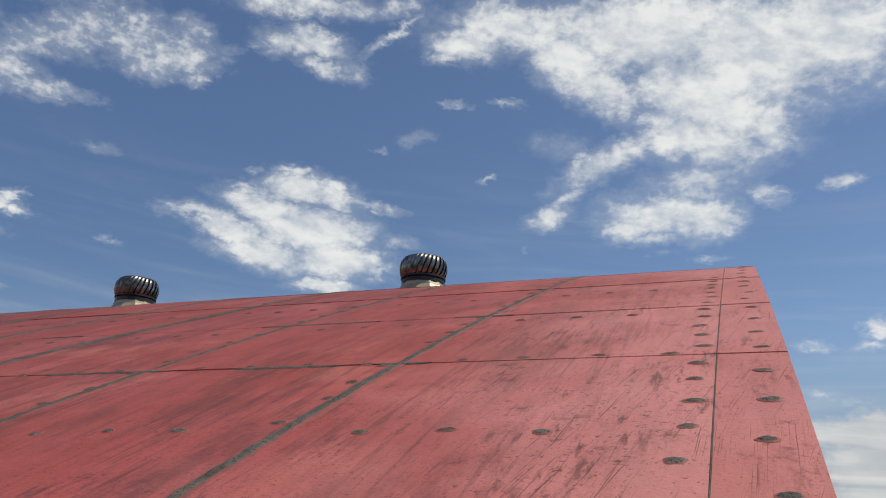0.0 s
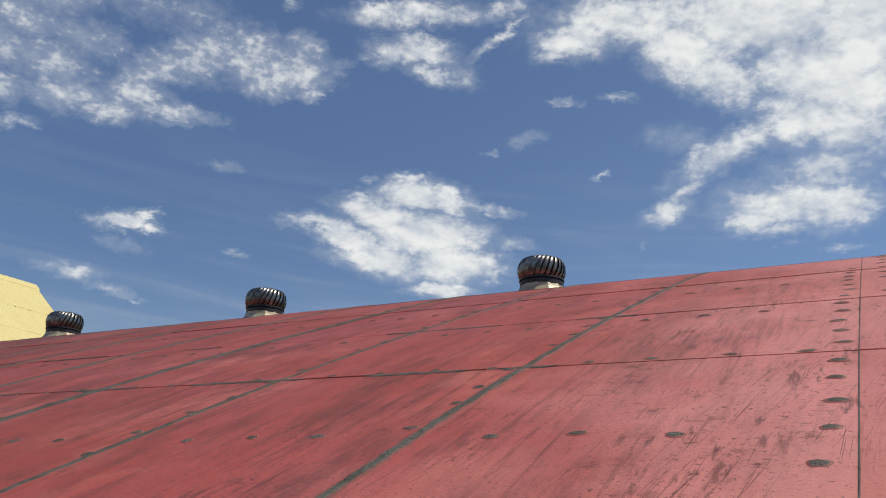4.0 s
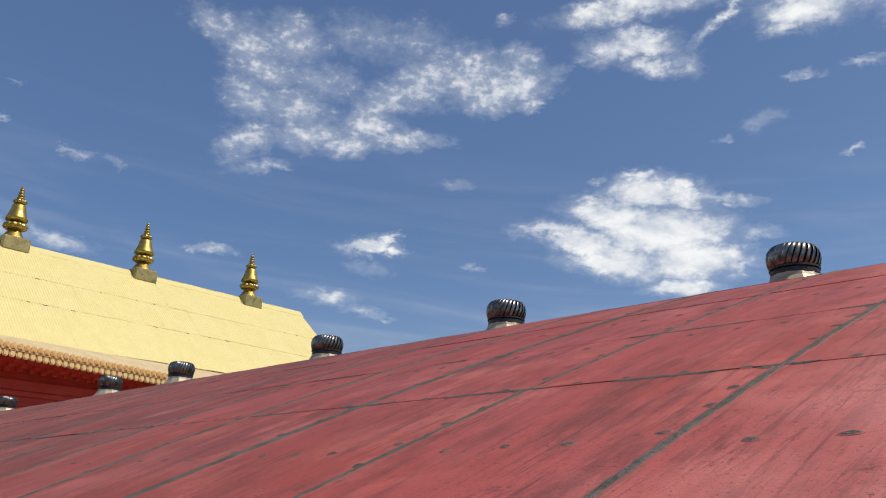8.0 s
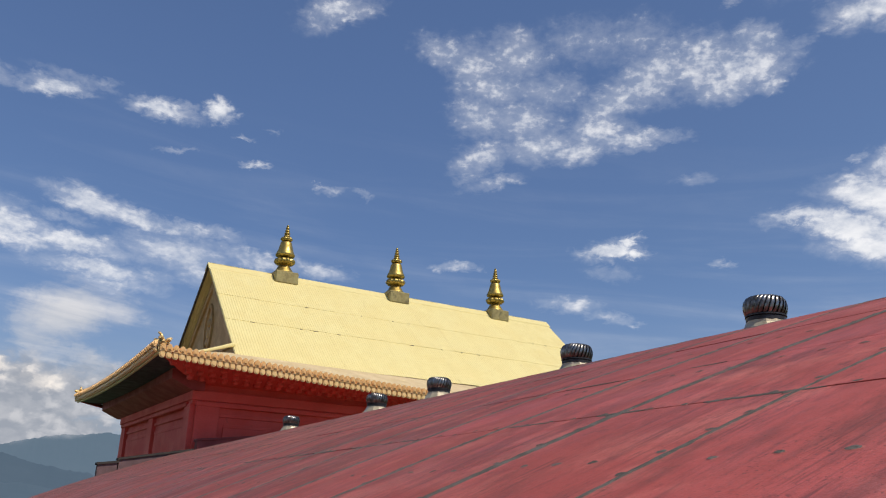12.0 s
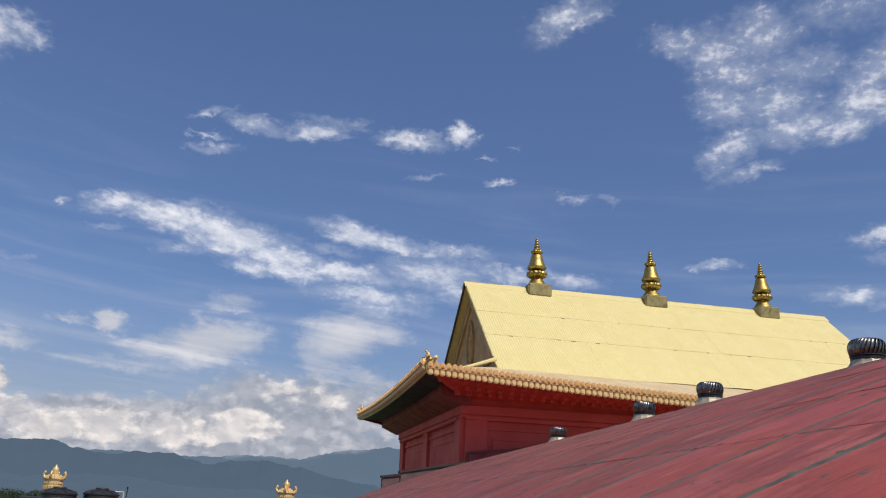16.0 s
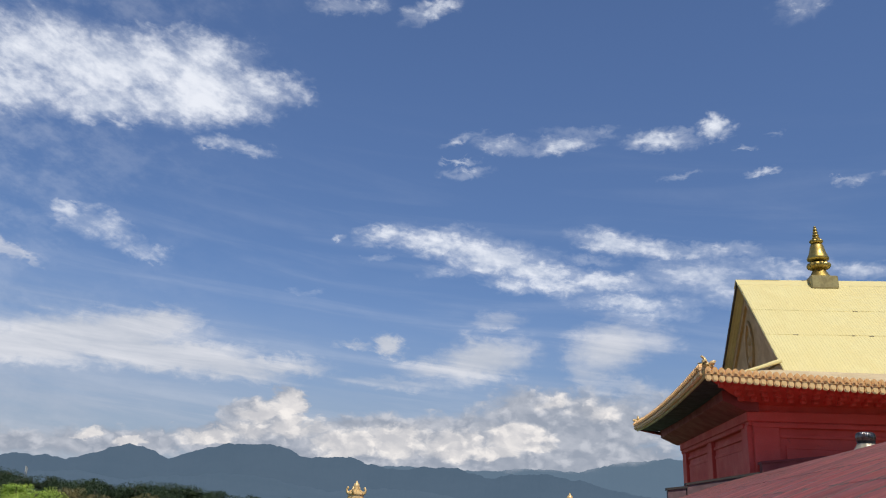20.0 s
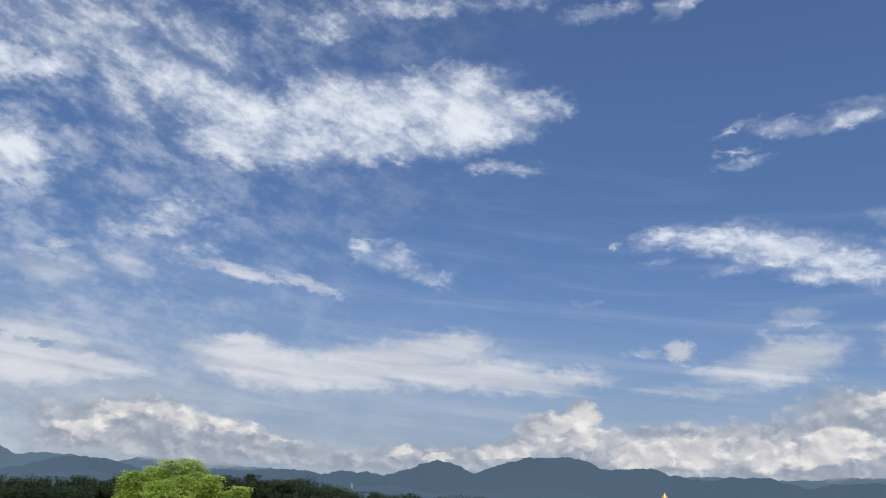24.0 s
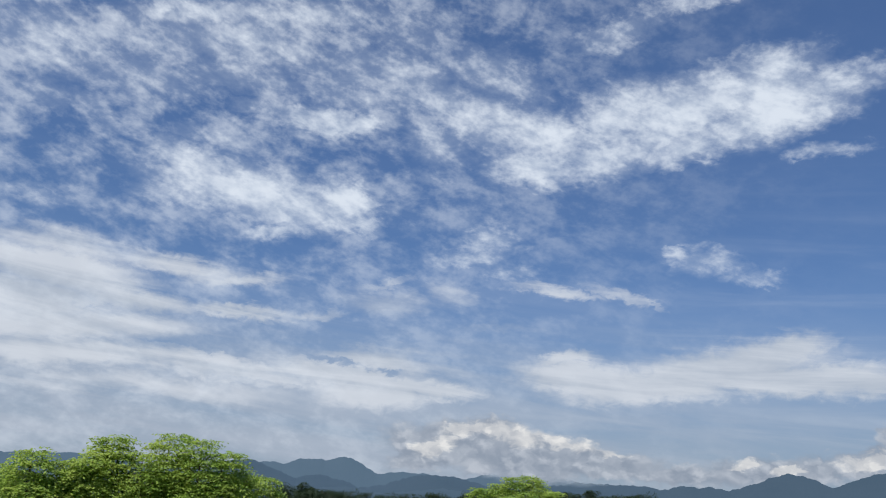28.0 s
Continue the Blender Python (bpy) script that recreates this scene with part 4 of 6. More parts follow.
def hills(name, label, radius, foot, peaks, rough, mat, seed):
    """A ridge seen from afar: bumps (bearing, width, height in degrees) on a swell, with a sloping near side."""
    bm = bmesh.new()
    rows = []
    steps = 1600
    for i in range(steps + 1):
        a = 60 + 130 * i / steps
        el = foot
        for c, w, h in peaks:
            el = max(el, h / (1 + 0.9 * ((a - c) / w) ** 2))
        s = 0.0
        for k, amp in ((0.5, 1.0), (1.3, 0.55), (3.1, 0.32), (7.0, 0.18), (15.0, 0.08)):
            s += amp * noise.noise((a * k, seed, radius * 0.001))
        d = Vector((-math.sin(radians(a)), math.cos(radians(a)), 0))
        tops = [radius * math.tan(radians(max(el + rough * s * f ** 5, 0.2))) for f in (0, 0.25, 0.5, 0.75, 1)]
        rows.append([bm.verts.new(d * (radius - 500 * (1 - f)) + Vector((0, 0, GROUND - 2 + (top - GROUND) * f ** 1.3))) for f, top in zip((0, 0.25, 0.5, 0.75, 1), tops)])
    for a, b in zip(rows, rows[1:]):
        for k in range(4):
            bm.faces.new((a[k], b[k], b[k + 1], a[k + 1]))
    return tagged(new(name, mesh_of(bm, mat, True)), label, "mountain", kind="structure")


hills("backdrop", "far mountain range in blue haze under low cloud", 4200, 1.5,
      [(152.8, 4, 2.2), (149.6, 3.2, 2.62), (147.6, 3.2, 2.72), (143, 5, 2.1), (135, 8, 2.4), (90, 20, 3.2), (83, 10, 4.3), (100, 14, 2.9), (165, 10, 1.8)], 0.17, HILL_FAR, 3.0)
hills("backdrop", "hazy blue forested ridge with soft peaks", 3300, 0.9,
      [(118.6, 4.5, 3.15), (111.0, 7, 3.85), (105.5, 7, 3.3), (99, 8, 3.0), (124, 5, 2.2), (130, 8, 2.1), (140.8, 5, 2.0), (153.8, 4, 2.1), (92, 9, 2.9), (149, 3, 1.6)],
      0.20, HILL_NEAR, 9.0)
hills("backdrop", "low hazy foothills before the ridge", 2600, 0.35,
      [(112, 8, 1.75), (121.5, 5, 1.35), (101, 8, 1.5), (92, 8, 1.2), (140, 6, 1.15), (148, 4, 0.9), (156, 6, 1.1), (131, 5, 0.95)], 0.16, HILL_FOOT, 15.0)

# ---------- the vaulted red roof ----------
KNOTS_Y = [-3, 0, 1.8, 3, 4.5, 6, 7, 8, 8.75]
KNOTS_S = [0.54, 0.48, 0.45, 0.42, 0.39, 0.378, 0.345, 0.185, 0.0]
CROWN_Y = 8.75
_y = np.linspace(-3, CROWN_Y, 2351)
_s = np.interp(_y, KNOTS_Y, KNOTS_S)
_z = np.concatenate([[0], np.cumsum((_s[1:] + _s[:-1]) / 2 * np.diff(_y))])
_z += 0.62 - np.interp(3.06, _y, _z)
_a = np.concatenate([[0], np.cumsum(np.hypot(np.diff(_y), np.diff(_z)))])
ARC_TOP = float(_a[-1])


def roof_y(arc):
    """Place across the vault by the length along its curve; past the crown it mirrors."""
    return float(np.interp(arc, _a, _y)) if arc <= ARC_TOP else 2 * CROWN_Y - float(np.interp(2 * ARC_TOP - arc, _a, _y))


def roof_z(y):
    return float(np.interp(y if y <= CROWN_Y else 2 * CROWN_Y - y, _y, _z))


def on_roof(x, arc, lift=0.0):
    """Point on the vault, lifted along its normal, and the slope angle there."""
    y = roof_y(arc)
    e = 0.01
    s = (roof_z(y + e) - roof_z(y - e)) / (2 * e)
    n = Vector((0, -s, 1)).normalized()
    return Vector((x + SKEW * (y - 3.06), y, roof_z(y))) + n * lift, math.atan(s)


SKEW = 0.022   # the sheets run a little askew to the crown
VERGE, SEAM0, PITCH, FAR_END = 0.215, -0.02, 1.22, -39.7
COLUMNS = 33
EAVE_ARC = 4.45
SEAMS = [EAVE_ARC, 6.72, 8.05, 9.62, 11.2, 12.9]
roof = thing("vaulted_roof", "red-painted sheet roof with grey mortar seams, curved over its ridge", "roof")

bm = bmesh.new()
rows = []
for i in range(61):
    arc = EAVE_ARC + (2 * ARC_TOP - 2 * EAVE_ARC) * i / 60
    rows.append([bm.verts.new(on_roof(x, arc, lift)[0]) for x, lift in ((VERGE - 0.01, -0.012), (FAR_END, -0.012), (FAR_END, -0.10), (VERGE - 0.01, -0.10))])
for a, b in zip(rows, rows[1:]):
    for k in range(4):
        bm.faces.new((a[k], b[k], b[(k + 1) % 4], a[(k + 1) % 4]))
bm.faces.new(rows[0])
bm.faces.new(list(reversed(rows[-1])))
bmesh.ops.recalc_face_normals(bm, faces=bm.faces)
part("roof_deck", bm, JOINT, roof, "dark boarding under the sheets")


def sheet_mesh(x0, x1, a0, a1, tilt=0.0):
    """One bent sheet, 10 mm thick, from seam to seam."""
    bm = bmesh.new()
    n = max(3, int((a1 - a0) / 0.22))
    rows = []
    for i in range(n + 1):
        arc = a0 + (a1 - a0) * i / n
        lift = tilt * (1 - i / n)
        rows.append([bm.verts.new(on_roof(x, arc, h)[0]) for x, h in ((x0, lift), (x1, lift), (x1, lift - 0.010), (x0, lift - 0.010))])
    for a, b in zip(rows, rows[1:]):
        for k in range(4):
            bm.faces.new((a[k], b[k], b[(k + 1) % 4], a[(k + 1) % 4]))
    bm.faces.new(rows[0])
    bm.faces.new(list(reversed(rows[-1])))
    bmesh.ops.recalc_face_normals(bm, faces=bm.faces)
    return bm


# ventilators along the crown
def ventilator():
    v = thing("roof_ventilator", "turbine roof ventilator with shiny steel vanes on a cream metal skirt", "roof ventilator", group="ventilators along the roof crown")
    part("skirt", lathe([(0.46, -0.12), (0.43, -0.02), (0.36, 0.06), (0.275, 0.19), (0.262, 0.235)], 12), CREAM, v, "cream folded sheet-metal skirt")
    part("base_flashing", box(-0.48, 0.48, -0.48, 0.48, -0.10, -0.035, 0.01), CREAM, v)
    part("collar", lathe([(0.250, 0.232), (0.262, 0.235), (0.262, 0.285), (0.250, 0.30)], 32), DARK_STEEL, v, "dark steel collar", smooth=False)
    part("drum", lathe([(0.225, 0.295), (0.235, 0.33), (0.235, 0.50), (0.20, 0.55)], 24), DRUM_REFLECTION, v, "inner drum tinted with the red roof's reflection", smooth=True)
    part("cap", lathe([(0.215, 0.575), (0.20, 0.592), (0.13, 0.605), (0.03, 0.612), (0.005, 0.614)], 32), STEEL, v, "shiny domed cap", smooth=True)
    part("lower_ring", lathe([(0.235, 0.297), (0.272, 0.300), (0.272, 0.322), (0.235, 0.325)], 32), DARK_STEEL, v)
    shape = [(0.250, 0.312), (0.274, 0.35), (0.287, 0.41), (0.287, 0.47), (0.272, 0.53), (0.240, 0.575), (0.205, 0.592)]
    bm = bmesh.new()
    rows = []
    for i, (r, z) in enumerate(shape):
        turn = 0.42 * i / (len(shape) - 1)
        w = 2 * math.pi / 26
        rows.append([bm.verts.new((rr * math.cos(turn + da), rr * math.sin(turn + da), z)) for rr, da in
                     ((r, 0.0), (r + 0.004, 0.35 * w), (r - 0.010, 0.8 * w), (r - 0.034, 1.15 * w))])
    for a, b in zip(rows, rows[1:]):
        for k in range(3):
            bm.faces.new((a[k], a[k + 1], b[k + 1], b[k]))
    vane = mesh_of(bm, STEEL, True)
    for k in range(26):
        again("vane", vane, v, pose(0, 0, 0, 0, 0, 360 * k / 26))
    return v


VENT_X = [-3.30, -7.41, -11.53, -16.65, -20.12, -27.14]
crown = roof_z(CROWN_Y)
first = ventilator()
first.matrix_basis = pose(VENT_X[0], CROWN_Y, crown, 0, 0, 7) @ Matrix.Diagonal((0.98, 0.98, 0.95, 1))
for k, x in enumerate(VENT_X[1:]):
    copy_thing(first, pose(x, CROWN_Y, crown + (0.05 if k > 1 else 0.0), 0, 0, 23 * k + 11))

# deck and curb where the camera stands
tagged(new("floor", mesh_of(box(-42, 9, -9, 1.15, -1.85, -1.60), CONCRETE)), "weathered concrete roof terrace beside the vault", "floor", kind="structure")
tagged(new("wall_south", mesh_of(box(FAR_END, VERGE - 0.02, 1.0, 1.2, -1.6, roof_z(1.25) - 0.12), TEMPLE_RED)), "low red kerb wall under the vault's eave", "wall", kind="structure")
tagged(new("wall_north", mesh_of(box(FAR_END, VERGE - 0.02, 2 * CROWN_Y - 1.2, 2 * CROWN_Y - 1.0, -1.6, roof_z(1.25) - 0.12), TEMPLE_RED)), "low red kerb wall under the vault's far eave", "wall", kind="structure")
outline = [(roof_y(EAVE_ARC + 0.1 + (2 * ARC_TOP - 2 * EAVE_ARC - 0.2) * i / 24)) for i in range(25)]
bm = bmesh.new()
ring = [(y, roof_z(y) - 0.11) for y in outline] + [(outline[-1], -1.6), (outline[0], -1.6)]
a = [bm.verts.new((VERGE - 0.12 + SKEW * (y - 3.06), y, z)) for y, z in ring]
b = [bm.verts.new((VERGE - 0.30 + SKEW * (y - 3.06), y, z)) for y, z in ring]
bm.faces.new(a), bm.faces.new(list(reversed(b)))
for i in range(len(a)):
    j = (i + 1) % len(a)
    bm.faces.new((a[j], a[i], b[i], b[j]))
bmesh.ops.recalc_face_normals(bm, faces=bm.faces)
tagged(new("wall_east", mesh_of(bm, TEMPLE_RED)), "red end wall closing the vault", "wall", kind="structure")

# stepped parapet closing the vault's far end
far_wall = thing("stepped_parapet", "maroon stepped parapet with dark caps along the vault's end", "parapet")
for y0, y1, z0, z1 in ((4.35, 5.15, 1.72, 1.86), (5.2, 8.3, 1.98, 2.62), (8.5, 13.4, 3.08, 3.75)):
    for name, dx, low, top, mat in (("block", 0.0, -1.6, -0.10, DARK_RED if y0 > 8 else DUSTY_MAROON), ("cap", 0.06, -0.10, 0.0, DARK_RED if y0 > 8 else JOINT)):
        bm = bmesh.new()
        q = []
        for x in (-40.5 - dx, -39.95 + dx):
            ya, yb = y0 - dx, y1 + dx
            bottom = (low, low) if name == "block" else (z0 + low, z1 + low)
            q.append([bm.verts.new(p) for p in ((x, ya, bottom[0]), (x, yb, bottom[1]), (x, yb, z1 + top), (x, ya, z0 + top))])
        bm.faces.new(q[0]), bm.faces.new(list(reversed(q[1])))
        for k in range(4):
            j = (k + 1) % 4
            bm.faces.new((q[0][j], q[0][k], q[1][k], q[1][j]))
        bmesh.ops.recalc_face_normals(bm, faces=bm.faces)
        part(name, bm, mat, far_wall)

# ---------- the temple pavilion ----------
TURN = 2.6
SIZE = 1.36                                     # metres to each unit of the pavilion's own plan
HALL_SEAT = pose(-37.0 * SIZE, 16.38 * SIZE, 0.07 * SIZE, 0.9, 0, TURN)
HALL = HALL_SEAT @ Matrix.Scale(SIZE, 4)
EX, EY0, EY1, EZ = 8.65, -12.44, 13.6, 4.57     # eave half width, ends, height
WX, WY0, WY1 = 6.36, -10.48, 11.6                 # walls
GX, GY0, GY1, GZ = 5.15, -9.0, 10.2, 6.05       # upper roof: foot half width, gables, foot height
RZ = 10.55                                      # ridge
hall = thing("temple_pavilion", "red temple pavilion with pale gold corrugated roof and gilded eave tiles", "temple", at=HALL)

wall = part("wall", box(-WX + 0.38, WX, WY0, WY1, -1.6, 4.40), TEMPLE_RED, hall, "deep red rendered wall")


def wall_relief(face_len, at, posts, bay=3.2):
    """Pilasters, rails and sunk-looking panels standing out from one face (x along the face, -y outward)."""
    for x in posts:
        part("pilaster", box(x - 0.42, x + 0.42, -0.16, 0.02, -1.6, 3.62, 0.015), TEMPLE_RED, wall, at=at)
    for z0, z1, d in ((3.55, 3.70, 0.20), (3.22, 3.34, 0.07)):
        part("rail", box(-face_len / 2, face_len / 2, -d, 0.02, z0, z1, 0.012), TEMPLE_RED, wall, at=at)
    for a, b in zip(posts, posts[1:]):
        n = max(1, round((b - a) / bay))
        w = (b - a - 0.84) / n
        for k in range(n):
            x0 = a + 0.42 + k * w
            part("panel", box(x0 + 0.22, x0 + w - 0.22, -0.06, 0.02, 0.0, 2.9, 0.02), TEMPLE_RED, wall, at=at)
            part("panel_rail", box(x0 + 0.22, x0 + w - 0.22, -0.085, -0.05, 2.86, 2.98, 0.01), TEMPLE_RED, wall, at=at)


SOUTH = pose(0, WY0, 0)
EAST = pose(WX, (WY0 + WY1) / 2, 0, 0, 0, 90)
wall_relief(2 * WX - 0.76, SOUTH, [-5.56, 0.15, 5.94], 6.0)
wall_relief(WY1 - WY0, EAST, [-10.6, -5.3, 0.0, 5.3, 10.6])

def lift_long(f):
    """How far the long eave rises towards the near corner."""
    return 0.64 * max(0.0, 1 - f / 0.75) ** 2


def lift_end(f):
    """The short eave sags a little between its raised corners."""
    return 0.42 + 0.22 * (2 * f - 1) ** 2


# skirt roof: four sloping sides from the eave up to the foot of the upper roof
def slope(name, outer, inner, lift, drop, top, thick, mat, label):
    """A thin roof or soffit plane from an eave line up to an inner line at the height top."""
    (x0, y0, x1, y1), (ix0, iy0, ix1, iy1) = outer, inner
    bm = bmesh.new()
    n = 24
    rows = []
    down = Vector((0, 0, thick))
    for i in range(n + 1):
        f = i / n
        o = Vector((x0 + (x1 - x0) * f, y0 + (y1 - y0) * f, EZ + lift(f) - drop))
        q = Vector((ix0 + (ix1 - ix0) * f, iy0 + (iy1 - iy0) * f, top))
        m = o.lerp(q, 0.5) + Vector((0, 0, -0.05))
        rows.append([bm.verts.new(p) for p in (o, m, q, q - down, m - down, o - down)])
    for a, b in zip(rows, rows[1:]):
        for k in range(6):
            bm.faces.new((a[k], a[(k + 1) % 6], b[(k + 1) % 6], b[k]))
    bm.faces.new(rows[0]), bm.faces.new(list(reversed(rows[-1])))
    bmesh.ops.recalc_face_normals(bm, faces=bm.faces)
    return part(name, bm, mat, hall, label)


ix, iy0, iy1 = GX - 0.1, GY0 + 0.1, GY1 - 0.1
wx, wy0, wy1 = WX - 0.05, WY0 + 0.05, WY1 - 0.05
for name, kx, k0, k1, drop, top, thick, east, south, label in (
        ("skirt_roof", ix, iy0, iy1, 0.10, GZ - 0.22, 0.12, SHADED_GOLD, SHADED_GOLD, "lower gold roof slope, tan with shade in its colour"),
        ("soffit", wx, wy0, wy1, 0.27, 4.36, 0.05, TEMPLE_RED, SOFFIT_SHADE_COPING, "eave soffit, shade coloured in along the short side")):
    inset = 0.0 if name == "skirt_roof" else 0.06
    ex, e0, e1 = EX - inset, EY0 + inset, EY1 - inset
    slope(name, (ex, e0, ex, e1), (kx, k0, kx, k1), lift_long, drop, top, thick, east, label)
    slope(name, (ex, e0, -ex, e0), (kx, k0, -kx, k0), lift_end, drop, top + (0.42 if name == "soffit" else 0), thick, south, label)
    slope(name, (-ex, e0, -ex, e1), (-kx, k0, -kx, k1), lift_long, drop, top, thick, east, label)
    slope(name, (ex, e1, -ex, e1), (kx, k1, -kx, k1), lambda f: 0.0, drop, top, thick, east, label)

# one stepped beam at the wall head, and rows of small brackets under the long eave
beam = part("eave_beam", box(-WX - 0.17, WX + 0.17, WY0 - 0.17, WY1 + 0.17, 3.74, 4.10, 0.03), TEMPLE_RED, hall)
part("eave_beam", box(-WX - 0.12, WX + 0.12, WY0 - 0.12, WY1 + 0.12, 3.60, 3.745, 0.02), TEMPLE_RED, hall)
# the flared red cove under the short eave, its shade put into the colour
part("eave_cove", prism([(-WY0 - 0.2, 4.06), (-WY0 + 0.22, 4.06), (-WY0 + 0.42, 4.14), (-WY0 + 0.98, 4.40), (-WY0 + 1.00, 4.80), (-WY0 - 0.2, 4.74)], -WX - 0.75, WX + 0.35), SHADED_RED, hall,
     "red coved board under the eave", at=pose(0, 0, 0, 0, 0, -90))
corbel = mesh_of(box(-0.10, 0.10, -0.20, 0.06, -0.13, 0.06, 0.04), TEMPLE_RED)
for row, f in enumerate((0.30, 0.52, 0.74, 0.93)):
    for k in range(58):
        g = (k + 0.3 + 0.5 * (row % 2)) / 58
        outer, inner = EZ + lift_long(g) - 0.25, 4.31
        x = WX + (EX - WX) * f
        y = (WY0 + (EY0 - WY0) * f) * (1 - g) + (WY1 + (EY1 - WY1) * f) * g
        again("bracket", corbel, beam, pose(x, y, inner + (outer - inner) * f - 0.05 * math.sin(f * math.pi), 0, 0, 90))

# eave fascia and its pendant tiles
def eave_tile_mesh():
    """An arched copper-toned face over a rounded pale pendant plate; x along the eave, -y outward."""
    bm = bmesh.new()

    def plate(outline, y0, y1, slot):
        old = len(bm.faces)
        prism(outline, y0, y1, bm)
        bm.faces.ensure_lookup_table()
        for face in bm.faces[old:]:
            face.material_index = slot

    def rounded(hw, top, low, cut):
        return [(-hw, top), (-hw, low + cut), (-hw + cut * 0.35, low + cut * 0.35), (-hw + cut, low), (hw - cut, low), (hw - cut * 0.35, low + cut * 0.35), (hw, low + cut), (hw, top)]

    plate(rounded(0.115, -0.055, -0.285, 0.075), -0.06, 0.0, 1)
    plate(rounded(0.078, -0.095, -0.245, 0.055), -0.085, -0.06, 1)
    plate([(-0.128, -0.062), (-0.128, -0.036), (0.128, -0.036), (0.128, -0.062)], -0.10, 0.0, 0)
    arch = [(math.cos(radians(a)), math.sin(radians(a))) for a in range(0, 181, 20)]
    plate([(0.124 * x, -0.036 + 0.225 * z ** 0.8) for x, z in arch], -0.085, 0.04, 0)
    plate([(0.085 * x, -0.02 + 0.165 * z ** 0.8) for x, z in arch], -0.115, -0.085, 0)
    plate([(0.045 * x, 0.01 + 0.095 * z) for x, z in arch], -0.14, -0.115, 0)
    return mesh_of(bm, [COPPER_GILT, PENDANT_GILT])


tile = eave_tile_mesh()


def fascia(p, q, lift, depth, z0, z1, mat, label):
    """A board that follows the lifted eave line from p to q."""
    bm = bmesh.new()
    rows = []
    side = Vector((q[1] - p[1], p[0] - q[0], 0)).normalized() * depth
    for i in range(25):
        f = i / 24
        c = Vector((p[0] + (q[0] - p[0]) * f, p[1] + (q[1] - p[1]) * f, EZ + lift(f)))
        rows.append([bm.verts.new(c + o) for o in (Vector((0, 0, z0)), Vector((0, 0, z1)), side + Vector((0, 0, z1)), side + Vector((0, 0, z0)))])
    for a, b in zip(rows, rows[1:]):
        for k in range(4):
            bm.faces.new((a[k], a[(k + 1) % 4], b[(k + 1) % 4], b[k]))
    bm.faces.new(rows[0]), bm.faces.new(list(reversed(rows[-1])))
    bmesh.ops.recalc_face_normals(bm, faces=bm.faces)
    return part("fascia", bm, mat, hall, label)


fascia_e = fascia((EX - 0.05, EY0), (EX - 0.05, EY1), lift_long, 0.07, -0.30, -0.11, COPPER_GILT, "gilded eave fascia")
fascia_s = fascia((EX, EY0 + 0.05), (-EX, EY0 + 0.05), lift_end, -0.07, -0.36, -0.11, GOLD_PAINT, "gold eave fascia")
n = 122
for k in range(n):
    f = (k + 0.5) / n
    again("eave_tile", tile, fascia_e, pose(EX + 0.05, EY0 + (EY1 - EY0) * f, EZ + lift_long(f) - 0.19, 0, 0, 90) @ Matrix.Diagonal((0.83, 1, 1, 1)))
n = 68
for k in range(n):
    f = (k + 0.5) / n
    again("eave_tile", tile, fascia_s, pose(-EX + 2 * EX * f, EY0 - 0.05, EZ + lift_end(f) - 0.06) @ Matrix.Diagonal((0.86, 1.2, 0.9, 1)))

# upper roof of corrugated sheets, three rows on each slope
slope_len = math.hypot(GX, RZ - GZ)
slope_ang = math.atan2(RZ - GZ, GX)


def corrugated(width, length, ribs, mat):
    bm = bmesh.new()
    xs = []
    for k in range(ribs):
        for f, h in ((0.0, 0.0), (0.55, 0.0), (0.70, 0.008), (0.85, 0.008)):
            xs.append(((k + f) / ribs * width, h))
    xs.append((width, 0.0))
    a = [bm.verts.new((x, 0, h + 0.008)) for x, h in xs]
    b = [bm.verts.new((x, length, h)) for x, h in xs]
    c = [bm.verts.new((x, 0, h)) for x, h in xs]
    for i in range(len(xs) - 1):
        bm.faces.new((a[i], a[i + 1], b[i + 1], b[i]))
        bm.faces.new((a[i + 1], a[i], c[i], c[i + 1]))
    return mesh_of(bm, mat)


upper = part("upper_roof", prism([(-GX + 0.1, GZ - 0.45), (GX - 0.1, GZ - 0.45), (GX - 0.05, GZ - 0.04), (0, RZ - 0.10), (-GX + 0.05, GZ - 0.04)], GY0 + 0.38, GY1 - 0.38), TAN_GABLE, hall,
             "ochre gable end with recessed face")
cols = 21
rng_sheet = random.Random(77)
wcol = (GY1 - GY0) / cols
starts = (-0.77, 0.30 * slope_len, 0.60 * slope_len)
lens = (0.30 * slope_len + 0.83, 0.30 * slope_len + 0.06, 0.40 * slope_len + 0.02)
for row in range(3):
    me = corrugated(wcol, lens[row] + 0.08, 8, GOLD_PAINT)
    for k in range(cols):
        for side in (1, -1):
            rot = Matrix.Rotation(slope_ang, 4, "X")
            turn = Matrix.Rotation(radians(90 if side > 0 else -90), 4, "Z")
            y = GY0 + k * wcol if side > 0 else GY0 + (k + 1) * wcol
            at = Matrix.Translation((side * GX, y, GZ)) @ turn @ rot @ Matrix.Translation((0, starts[row] + rng_sheet.uniform(-0.02, 0.02), 0.05 + 0.003 * row + rng_sheet.uniform(0, 0.006))) @ Matrix.Rotation(rng_sheet.uniform(-0.0025, 0.0025), 4, "Y")
            again("roof_sheet", me, upper, at)
# brown slips on the laps: shade of open gaps, put in as colour
lap = mesh_of(box(0.0, 0.15, -0.025, 0.015, 0.0, 0.016, 0.004), BARK_AND_SHADE)
